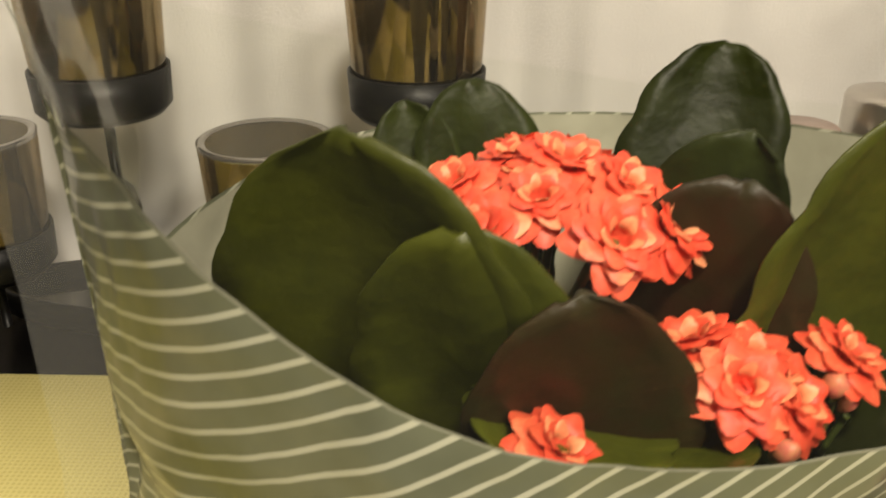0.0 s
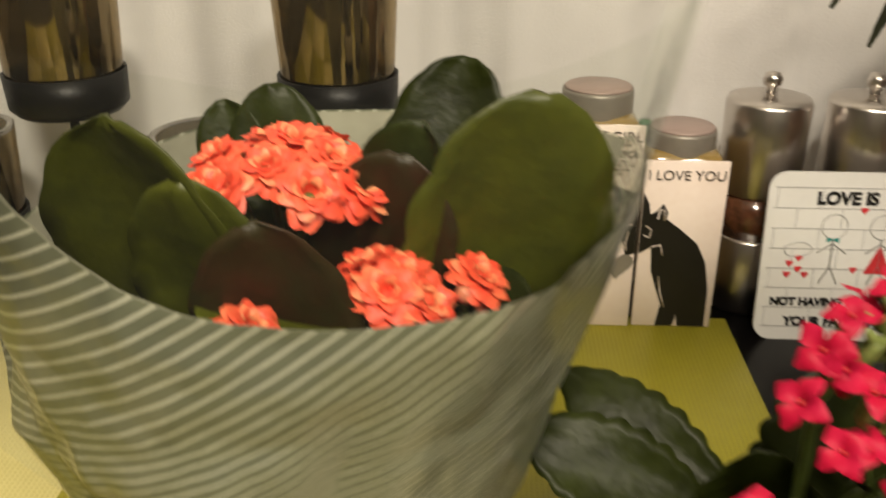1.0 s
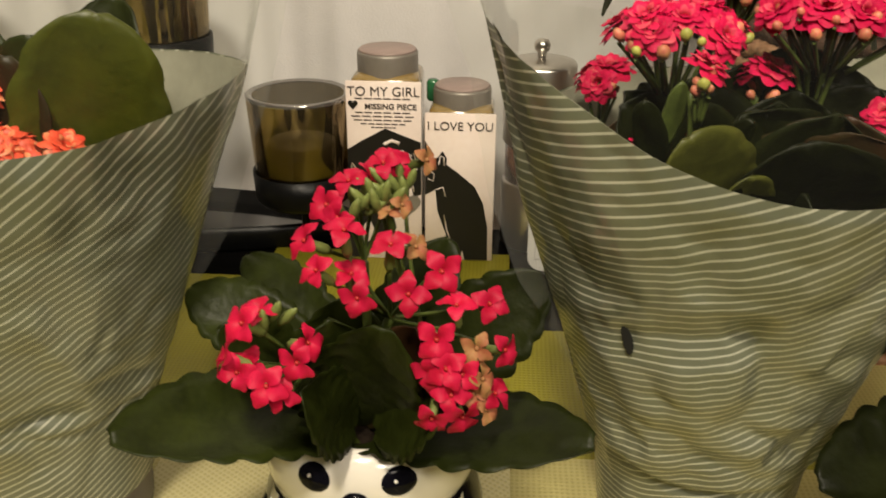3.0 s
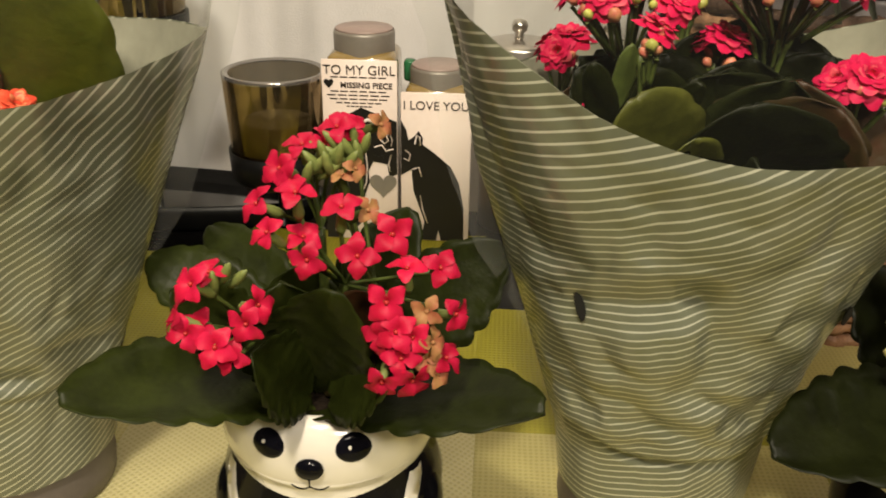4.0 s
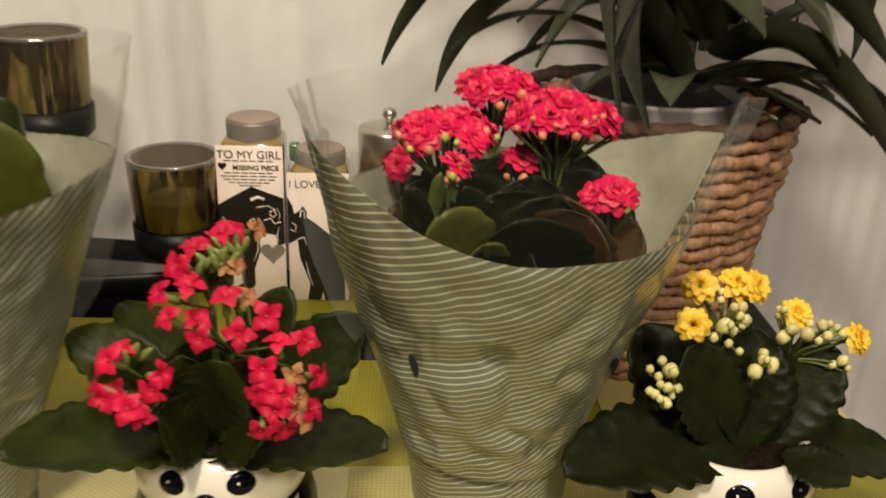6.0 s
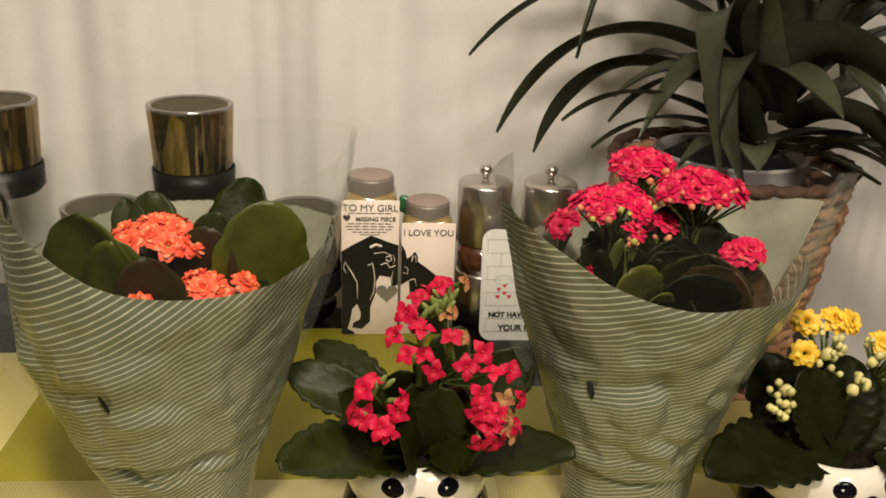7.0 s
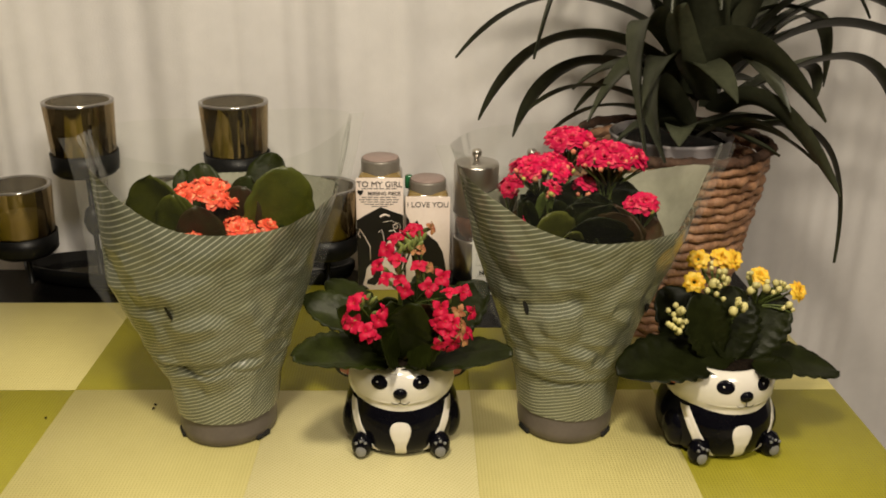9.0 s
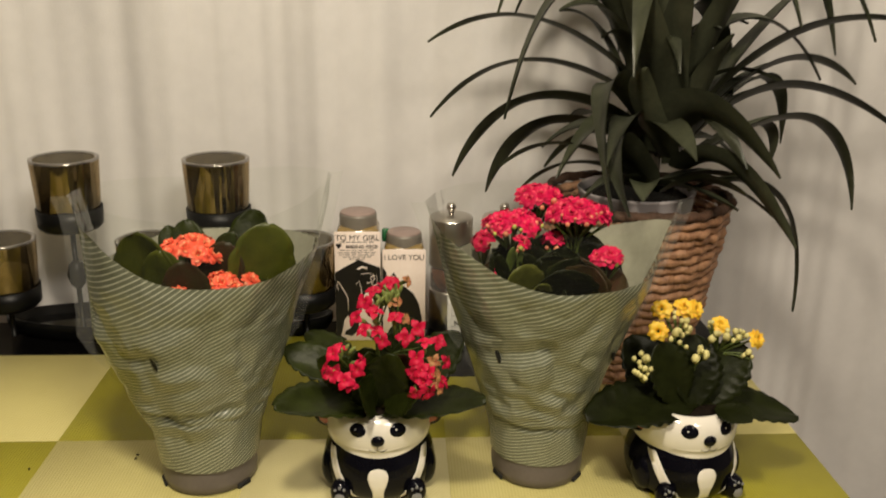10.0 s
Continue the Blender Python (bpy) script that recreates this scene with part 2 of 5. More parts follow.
OIL_GLASS = mat("amber_bottle_glass", (0.28, 0.19, 0.06), 0.12, vary=0.1, coat=0.6)
GREEN_GLASS = mat("green_glass", (0.02, 0.13, 0.05), 0.12, coat=0.5)
INK = mat("black_ink", (0.008, 0.007, 0.007), 0.4)
INK_BROWN = mat("grey_brown_ink", (0.06, 0.045, 0.035), 0.5)
ENAMEL = mat("white_sign_enamel", (0.80, 0.79, 0.77), 0.3, vary=0.03, scale=30, coat=0.3)
SIGN_GREY = mat("sign_grey_line", (0.52, 0.51, 0.50), 0.4)
SIGN_RED = mat("sign_red", (0.65, 0.04, 0.05), 0.4)
SIGN_TEAL = mat("sign_teal", (0.03, 0.28, 0.26), 0.4)
PEPPER = mat("peppercorns_in_glass", (0.05, 0.022, 0.012), 0.15, vary=0.5, scale=170, second=(0.16, 0.06, 0.03), coat=0.8)
ROPE = mat("water_hyacinth_rope", (0.44, 0.24, 0.13), 0.55, scale=90, second=(0.19, 0.090, 0.045), bump=0.9, bump_scale=260)
ROPE_DARK = mat("dark_rope", (0.075, 0.035, 0.018), 0.8, scale=70, vary=0.3, bump=0.8, bump_scale=260)
LINER = mat("white_plastic_liner", (0.40, 0.36, 0.37), 0.4, vary=0.06)
BLADE = mat("dracaena_leaf", (0.078, 0.084, 0.050), 0.38, spec=0.4, scale=25, second=(0.034, 0.038, 0.022), bump=0.15, bump_scale=150,
            translucent=0.24, per_object=0.3)
TRUNK = mat("dracaena_stem", (0.05, 0.04, 0.025), 0.8, vary=0.3, scale=80, bump=0.6)
LACQUER = mat("polished_black_lacquer", (0.004, 0.004, 0.004), 0.09, vary=0.1, spec=0.7, coat=0.6)
T = 0.75                       # height of the woven mats' top


# ---- mesh helpers ----
def mesh_of(name, bm, materials, smooth=True):
    bm.normal_update()
    me = bpy.data.meshes.new(name)
    bm.to_mesh(me)
    bm.free()
    for m in (materials if isinstance(materials, (list, tuple)) else [materials]):
        me.materials.append(m)
    for p in me.polygons:
        p.use_smooth = smooth
    return me


def part(name, bm, material, parent, label="", smooth=True, m=None):
    ob = new(name, bm if isinstance(bm, bpy.types.Mesh) else mesh_of(name, bm, material, smooth))
    ob.parent = parent
    if m is not None:
        ob.matrix_basis = m
    return tagged(ob, label)


def thing(name, at, label, category, group="", kind="", rz=0):
    ob = new(name)
    ob.empty_display_size = 0.02
    ob.matrix_world = pose(*at, 0, 0, rz)
    return tagged(ob, label, category, group, kind)


def box(size, at=(0, 0, 0), bevel=0.0, segments=2):
    bm = bmesh.new()
    bmesh.ops.create_cube(bm, size=1.0)
    for v in bm.verts:
        v.co = Vector((v.co.x * size[0] + at[0], v.co.y * size[1] + at[1], v.co.z * size[2] + at[2]))
    if bevel:
        bmesh.ops.bevel(bm, geom=list(bm.edges), offset=bevel, segments=segments, affect="EDGES", profile=0.5)
    return bm


def grid_faces(bm, rows, closed=False, index=0):
    """Faces between rows of vertices, each row the same length."""
    for a, b in zip(rows, rows[1:]):
        n = len(a)
        for k in range(n if closed else n - 1):
            j = (k + 1) % n
            fc = bm.faces.new((a[k], a[j], b[j], b[k]))
            fc.material_index = index


def revolve(profile, n=48, at=(0, 0, 0), bm=None, index=0, wobble=None, close=True):
    """A turned form from (radius, height) pairs, from the bottom up."""
    bm = bm or bmesh.new()
    rows = []
    for r, z in profile:
        row = []
        for k in range(n):
            a = 2 * math.pi * k / n
            rr = r * (1 + (wobble(a, z) if wobble else 0))
            row.append(bm.verts.new((at[0] + rr * math.cos(a), at[1] + rr * math.sin(a), at[2] + z)))
        rows.append(row)
    grid_faces(bm, rows, True, index)
    if close:
        for row, flip in ((rows[0], True), (rows[-1], False)):
            fc = bm.faces.new(row[::-1] if flip else row)
            fc.material_index = index
    return bm


def tube(points, radii, n=8, bm=None, index=0):
    """A round rod along points, with the given radii, closed at its ends."""
    bm = bm or bmesh.new()
    pts = [Vector(p) for p in points]
    rows = []
    for i, p in enumerate(pts):
        d = (pts[min(i + 1, len(pts) - 1)] - pts[max(i - 1, 0)]).normalized()
        s = d.cross(Vector((0.3, 1, 0.2))).normalized()
        u = s.cross(d)
        r = radii[i] if isinstance(radii, (list, tuple)) else radii
        rows.append([bm.verts.new(p + (s * math.cos(2 * math.pi * k / n) + u * math.sin(2 * math.pi * k / n)) * r) for k in range(n)])
    grid_faces(bm, rows, True, index)
    for row in (rows[0], rows[-1]):
        bm.faces.new(row).material_index = index
    return bm


def bezier(p, n):
    pts = [Vector(q) for q in p]
    out = []
    for i in range(n + 1):
        s, q = i / n, list(pts)
        while len(q) > 1:
            q = [a.lerp(b, s) for a, b in zip(q, q[1:])]
        out.append(q[0])
    return out


# ---- room ----
def slab(name, lo, hi, material, label, category):
    size = [b - a for a, b in zip(lo, hi)]
    mid = [(a + b) / 2 for a, b in zip(lo, hi)]
    bm = box(size, mid)
    ob = new(name, mesh_of(name, bm, material, False))
    return tagged(ob, label, category, kind="structure")


slab("floor", (-2.6, -3.2, -0.1), (2.6, 0.9, 0), FLOOR, "brown wooden floor under the table", "floor")
slab("ceiling", (-2.6, -3.2, 2.45), (2.6, 0.9, 2.55), CEIL, "plain white painted ceiling", "ceiling")
slab("wall_north", (-2.6, 0.74, 0), (2.6, 0.86, 2.45), WALL, "unseen dark wall behind the curtain", "wall")
slab("wall_south", (-2.6, -3.2, 0), (2.6, -3.1, 2.45), WALL, "unseen wall, kept dark to dim reflections", "wall")
slab("wall_west", (-2.6, -3.1, 0), (-2.5, 0.74, 2.45), WALL, "unseen wall, kept dark to dim reflections", "wall")
slab("wall_east", (2.5, -3.1, 0), (2.6, 0.74, 2.45), WALL, "unseen wall, kept dark to dim reflections", "wall")


def curtain():
    """A long pale cloth hanging in soft folds, two layers thick at the hem."""
    bm = bmesh.new()
    fr, bk = [], []
    for i in range(841):
        x = -2.1 + 4.2 * i / 840
        y = (0.635 + 0.003 * math.sin(x * 55 + 2.2 * math.sin(x * 7.1)) + 0.013 * math.sin(x * 23 + 1.3 + math.sin(x * 5))
             + 0.006 * math.sin(x * 9.7) + 0.0030 * math.sin(x * 88 + 3.1 * math.sin(x * 10.3 + 0.7)) * (0.6 + 0.4 * math.sin(x * 6.1))
             + 0.0013 * math.sin(x * 171 + 2.4 * math.sin(x * 17)))
        front = []
        back = []
        for j in range(7):
            z = 0.02 + 2.4 * j / 6
            sway = 0.004 * math.sin(x * 15 + z * 2.3)
            front.append(bm.verts.new((x, y + sway, z)))
            back.append(bm.verts.new((x, y + sway + 0.002, z)))
        fr.append(front)
        bk.append(back[::-1])
    grid_faces(bm, fr)
    grid_faces(bm, bk)
    ob = new("curtain", mesh_of("curtain", bm, CURTAIN))
    tagged(ob, "off-white plain curtain hanging in soft folds behind the table", "curtain", kind="structure")


curtain()


# ---- table and mats ----
def table():
    t = thing("dining_table", (0, 0, 0), "glossy black dining table with woven mats laid on it", "table")
    bm = box((1.54, 1.12, 0.035), (-0.15, 0.01, T - 0.0205), 0.003)
    part("tabletop", bm, TABLE, t)
    for x in (-0.87, 0.57):
        for y in (-0.50, 0.52):
            part("leg", box((0.06, 0.06, T - 0.041), (x, y, (T - 0.041) / 2 + 0.0), 0.004), TABLE, t)


table()


def placemat(xs, ys, tones, label):
    """A woven mat made of square fields that butt against each other."""
    t = thing("placemat", (0, 0, T - 0.003), label, "placemat", "placemats on the table")
    for i in range(len(xs) - 1):
        for j in range(len(ys) - 1):
            m = {"o": OLIVE_WEAVE, "l": LIGHT_WEAVE, "p": PALE_WEAVE}[tones[j][i]]
            sx, sy = xs[i + 1] - xs[i], ys[j + 1] - ys[j]
            part("woven_square", box((sx, sy, 0.003), ((xs[i] + xs[i + 1]) / 2, (ys[j] + ys[j + 1]) / 2, 0.0015), 0.0002, 1), m, t)


placemat((-0.548, -0.352, -0.155, 0.047), (-0.15, 0.05, 0.245, 0.455), ("olo", "lol", "olo"),
         "woven vinyl placemat in olive and pale green squares")
placemat((0.047, 0.243), (-0.15, 0.05, 0.243, 0.509), ("o", "p", "o"), "narrow woven vinyl placemat in straw and olive squares")
placemat((0.243, 0.430, 0.618), (-0.15, 0.05, 0.244, 0.386), ("ol", "lo", "ol"), "woven vinyl placemat in pale green and olive squares")


# ---- candle holder ----
def candle_holder():
    t = thing("candle_holder", (-0.109, 0.540, T - 0.003), "black iron candle holder with five smoked gold glass cups", "candle holder")
    bm = bmesh.new()
    rows = []
    for s, z in ((0.90, 0.0), (0.97, 0.004), (1.0, 0.016), (1.0, 0.024), (0.965, 0.024), (0.93, 0.012), (0.5, 0.010), (0.02, 0.010)):
        row = []
        for k in range(72):
            a = 2 * math.pi * k / 72
            row.append(bm.verts.new((0.215 * s * math.cos(a), 0.052 * s * math.sin(a), z)))
        rows.append(row)
    grid_faces(bm, rows, True)
    bm.faces.new(rows[0][::-1])
    bm.faces.new(rows[-1])
    tray = part("tray", bm, IRON, t, "boat-shaped black iron tray")
    bm = bmesh.new()
    rim = [bm.verts.new((0.198 * math.cos(2 * math.pi * k / 64), 0.047 * math.sin(2 * math.pi * k / 64), 0.0125)) for k in range(64)]
    low = [bm.verts.new((v.co.x, v.co.y, 0.0105)) for v in rim]
    bm.faces.new(rim)
    grid_faces(bm, [low, rim], True)
    part("tray_floor", bm, LACQUER, tray, "polished black tray floor", smooth=False)
    for x, high, lit in ((-0.193, False, True), (-0.104, True, False), (-0.011, False, False), (0.079, True, False), (0.183, False, True)):
        y = -0.035
        foot = 0.058 if not high else 0.162
        stem = tube([(x, y, 0.008), (x, y, foot * 0.5), (x, y, foot - 0.008)], 0.0032, 10)
        if high:
            revolve([(0.003, 0.072), (0.009, 0.080), (0.012, 0.092), (0.009, 0.106), (0.003, 0.112)], 16, (x, y, 0), stem)
        part("stem", stem, IRON, t)
        ring = revolve([(0.012, foot - 0.010), (0.034, foot - 0.008), (0.0386, foot - 0.003), (0.0396, foot + 0.019), (0.0383, foot + 0.019),
                        (0.0374, foot + 0.002), (0.01, foot + 0.001)], 40, (x, y, 0))
        part("cup_ring", ring, IRON, t)
        cup = part("cup", revolve([(0.030, foot + 0.003), (0.0357, foot + 0.005), (0.0367, foot + 0.010), (0.0405, foot + 0.078)], 48, (x, y, 0), close=False),
                   GOLD_GLASS, t, "smoked gold mirrored glass cup")
        part("rim", revolve([(0.0405, foot + 0.078), (0.0408, foot + 0.0805), (0.0386, foot + 0.0815), (0.0357, foot + 0.080)], 48, (x, y, 0), close=False),
             RIM_GLASS, cup)
        part("inside", revolve([(0.0357, foot + 0.080), (0.0330, foot + 0.02), (0.030, foot + 0.012), (0.002, foot + 0.011)], 48, (x, y, 0), close=False),
             GREY_GLASS, cup, "grey glass inner wall")
        if lit:
            wax = revolve([(0.026, foot + 0.013), (0.0275, foot + 0.040), (0.026, foot + 0.042), (0.004, foot + 0.041), (0.001, foot + 0.047)], 28, (x, y, 0))
            part("tealight", wax, WAX, cup, "white wax tealight in the cup")


candle_holder()


def crumb(at, rz):
    bm = revolve([(0.0004, 0.0), (0.0016, 0.0006), (0.0012, 0.0014), (0.0003, 0.0018)], 7, wobble=lambda an, z: 0.35 * math.sin(an * 2))
    ob = new("crumb", mesh_of("crumb", bm, SOIL))
    ob.matrix_world = pose(*at, 0, 0, rz)
    tagged(ob, "tiny dark crumb of soil lying on a placemat", "crumb", "crumbs on the mats")


crumb((-0.066, 0.208, 0.750), 20)
crumb((-0.163, 0.191, 0.750), 70)
crumb((-0.066, 0.215, 0.750), 110)


# ---- bottles, mills and sign ----
def words(text, size, parent, material, at, name="lettering", rx=90, depth=0.0004, align="CENTER", bold=0.0):
    cu = bpy.data.curves.new(name, "FONT")
    cu.body, cu.size, cu.align_x, cu.extrude, cu.offset = text, size, align, depth, bold
    ob = new(name, cu)
    me = bpy.data.meshes.new_from_object(ob)
    bpy.data.objects.remove(ob)
    bpy.data.curves.remove(cu)
    me.materials.clear()
    me.materials.append(material)
    ob = new(name, me)
    ob.parent = parent
    ob.matrix_basis = pose(*at, rx)
    return ob


def flat_shape(outline, thick, y, bm=None):
    """A plate in the x-z plane, with its front at y, from (x, z) pairs."""
    bm = bm or bmesh.new()
    a = [bm.verts.new((x, y, z)) for x, z in outline]
    b = [bm.verts.new((x, y + thick, z)) for x, z in outline]
    bm.faces.new(a)
    bm.faces.new(b[::-1])
    n = len(a)
    for k in range(n):
        bm.faces.new((a[(k + 1) % n], a[k], b[k], b[(k + 1) % n]))
    return bm


def heart(w, h, at, n=28):
    pts = []
    for k in range(n):
        a = 2 * math.pi * k / n
        x = 16 * math.sin(a) ** 3
        z = 13 * math.cos(a) - 5 * math.cos(2 * a) - 2 * math.cos(3 * a) - math.cos(4 * a)
        pts.append((at[0] + x / 32 * w, at[1] + (z + 2.5) / 29 * h))
    return pts


def smooth_outline(points, per=5):
    """A closed smooth curve through a few points."""
    out, n = [], len(points)
    for i in range(n):
        p0, p1, p2, p3 = (Vector((*points[(i + k - 1) % n], 0)) for k in range(4))
        for j in range(per):
            s = j / per
            q = 0.5 * ((2 * p1) + (p2 - p0) * s + (2 * p0 - 5 * p1 + 4 * p2 - p3) * s * s + (3 * p1 - p0 - 3 * p2 + p3) * s ** 3)
            out.append((q.x, q.y))
    return out


def gift_bottle(at, width, label_top, cap_z, cap_r, label):
    """A square oil bottle with a flat cream label board in front and a grey screw cap."""
    t = thing("gift_bottle", at, label, "bottle", "pair of gift bottles")
    w = width
    part("glass_body", box((w - 0.004, w - 0.006, label_top + 0.002), (0, 0.003, (label_top + 0.002) / 2 + 0.0005), 0.007, 3), OIL_GLASS, t,
         "amber glass bottle body")
    part("neck", revolve([(cap_r * 0.9, label_top - 0.001), (cap_r * 0.92, cap_z + 0.002)], 32, (0, 0.003, 0)), OIL_GLASS, t)
    cap = part("cap", revolve([(cap_r * 0.98, cap_z), (cap_r, cap_z + 0.002), (cap_r, cap_z + 0.020), (cap_r * 0.97, cap_z + 0.0225)], 40, (0, 0.003, 0)),
               CAP_GREY, t, "grey metal screw cap")
    part("cap_top", revolve([(cap_r * 0.97, cap_z + 0.0225), (cap_r * 0.9, cap_z + 0.0240), (0.002, cap_z + 0.0242)], 40, (0, 0.003, 0)), CAP_TOP, cap)
    y = -w / 2
    part("label_board", box((w, 0.003, label_top), (0, y + 0.0015, label_top / 2), 0.0006, 1), LABEL, t, "cream printed label")
    return t, y


b1, y1 = gift_bottle((0.142, 0.523, T), 0.058, 0.148, 0.143, 0.0240,
                     "tall square bottle with cream label and black dog print")
words("TO MY GIRL", 0.0102, b1, INK_BROWN, (0.0, y1 - 0.0003, 0.1372))
words("MISSING PIECE", 0.0062, b1, INK_BROWN, (0.0055, y1 - 0.0003, 0.1268), bold=0.0001)
part("printed_heart", flat_shape(heart(0.0075, 0.0075, (-0.0235, 0.1295)), 0.0005, y1 - 0.0005), INK, b1, smooth=False)
bars = bmesh.new()
for k, (w, z) in enumerate(((0.044, 0.1345), (0.044, 0.1235), (0.050, 0.1205), (0.046, 0.1175), (0.036, 0.1145), (0.020, 0.1118))):
    for i in range(6):
        ww = w / 6
        flat_shape([(-w / 2 + i * ww, z), (-w / 2 + i * ww + ww * 0.8, z), (-w / 2 + i * ww + ww * 0.8, z + 0.0009), (-w / 2 + i * ww, z + 0.0009)],
                   0.0004, y1 - 0.0004, bars)
part("small_print", bars, INK_BROWN, b1, "rows of tiny dark print", smooth=False)
big = [(-0.0288, 0.094), (-0.0180, 0.101), (0.0010, 0.1115), (0.0150, 0.106), (0.0286, 0.101), (0.0288, 0.058), (0.0225, 0.055), (0.0210, 0.066),
       (0.0100, 0.068), (0.0060, 0.060), (0.0065, 0.050), (0.0005, 0.032), (0.0005, 0.016), (-0.0080, 0.007), (-0.0180, 0.009), (-0.0170, 0.014), (-0.0100, 0.018),
       (-0.0092, 0.026), (-0.0130, 0.036), (-0.0180, 0.030), (-0.0200, 0.018), (-0.0230, 0.007), (-0.0160, 0.003), (-0.0160, 0.001), (-0.0288, 0.001)]
part("printed_silhouette", flat_shape(big, 0.0005, y1 - 0.0006), INK, b1, "glossy black dog silhouette", smooth=False)
lines = bmesh.new()
for pts, r in ((((-0.0255, 0.083), (-0.0190, 0.072), (-0.0130, 0.060), (-0.0128, 0.042)), 0.0006), (((-0.0255, 0.083), (-0.0270, 0.076), (-0.0245, 0.071)), 0.0005),
               (((0.0000, 0.099), (0.0060, 0.102), (0.0120, 0.100)), 0.0014), (((0.0040, 0.092), (0.0140, 0.094), (0.0220, 0.090)), 0.0004),
               (((-0.0020, 0.079), (0.0020, 0.082), (0.0040, 0.074), (0.0050, 0.064), (0.0040, 0.050), (0.0000, 0.040)), 0.0005),
               (((0.0160, 0.088), (0.0200, 0.090), (0.0220, 0.086), (0.0190, 0.083), (0.0160, 0.086)), 0.0006),
               (((0.0110, 0.080), (0.0170, 0.082), (0.0200, 0.077), (0.0260, 0.079)), 0.0006), (((0.0240, 0.074), (0.0220, 0.066), (0.0230, 0.060)), 0.0005),
               (((0.0230, 0.092), (0.0250, 0.086), (0.0240, 0.081)), 0.0004)):
    tube([(x, y1 - 0.0006, z) for x, z in pts], r, 5, lines)
part("printed_outline", lines, LABEL, b1)
part("printed_bow", flat_shape([(0.0100, 0.0740), (0.0140, 0.0720), (0.0180, 0.0740), (0.0180, 0.0680), (0.0140, 0.0700), (0.0100, 0.0680)], 0.0005, y1 - 0.0010), INK, b1, smooth=False)
part("printed_heart", flat_shape(heart(0.022, 0.020, (0.0175, 0.047)), 0.0005, y1 - 0.0009), CAP_GREY, b1, "grey heart cut in the print", smooth=False)

b2, y2 = gift_bottle((0.201, 0.523, T), 0.055, 0.124, 0.116, 0.0230,
                     "short square bottle with cream label and black dog print")
words("I LOVE YOU", 0.0096, b2, INK_BROWN, (0.0, y2 - 0.0003, 0.111))
small = [(-0.0272, 0.102), (-0.0230, 0.094), (-0.0215, 0.086), (-0.0170, 0.089), (-0.0135, 0.094), (-0.0100, 0.088), (-0.0105, 0.083), (-0.0010, 0.076),
         (0.0120, 0.065), (0.0190, 0.051), (0.0230, 0.030), (0.0235, 0.001), (0.0050, 0.001), (0.0030, 0.010), (0.0010, 0.001), (-0.0110, 0.001), (-0.0085, 0.018),
         (-0.0135, 0.032), (-0.0175, 0.044), (-0.0185, 0.056), (-0.0190, 0.062), (-0.0272, 0.057)]
part("printed_silhouette", flat_shape(small, 0.0005, y2 - 0.0006), INK, b2, "glossy black dog silhouette", smooth=False)
lines = bmesh.new()
for pts in (((-0.0165, 0.083), (-0.0150, 0.090), (-0.0125, 0.089), (-0.0120, 0.082)), ((-0.0185, 0.062), (-0.0130, 0.064), (-0.0110, 0.056)),
            ((-0.0240, 0.078), (-0.0200, 0.075), (-0.0210, 0.069), (-0.0250, 0.071)), ((-0.0120, 0.040), (-0.0100, 0.028), (-0.0060, 0.016))):
    tube([(x, y2 - 0.0006, z) for x, z in pts], 0.0005, 5, lines)
part("printed_outline", lines, LABEL, b2)
part("green_seal", box((0.010, 0.010, 0.018), (-0.024, 0.012, 0.132), 0.003), GREEN_GLASS, b2, "green glass stopper behind the label")


def mill(at):
    t = thing("pepper_mill", at, "brushed steel pepper mill with clear grain window", "pepper mill", "pair of mills")
    part("base", revolve([(0.027, 0.0), (0.0285, 0.002), (0.0285, 0.056), (0.027, 0.058)], 48), STEEL, t, "brushed steel base")
    part("window", revolve([(0.0265, 0.058), (0.0265, 0.090)], 48), PEPPER, t, "clear tube filled with peppercorns")
    part("top", revolve([(0.0275, 0.090), (0.029, 0.092), (0.029, 0.154), (0.0275, 0.157), (0.02, 0.159), (0.003, 0.160)], 48), STEEL, t, "brushed steel top")
    part("knob", revolve([(0.0035, 0.159), (0.0035, 0.164), (0.006, 0.166), (0.0068, 0.170), (0.005, 0.174), (0.001, 0.175)], 20), STEEL, t)
    return t


m1 = mill((0.263, 0.548, T - 0.003))
copy_thing(m1, pose(0.333, 0.548, T - 0.003))


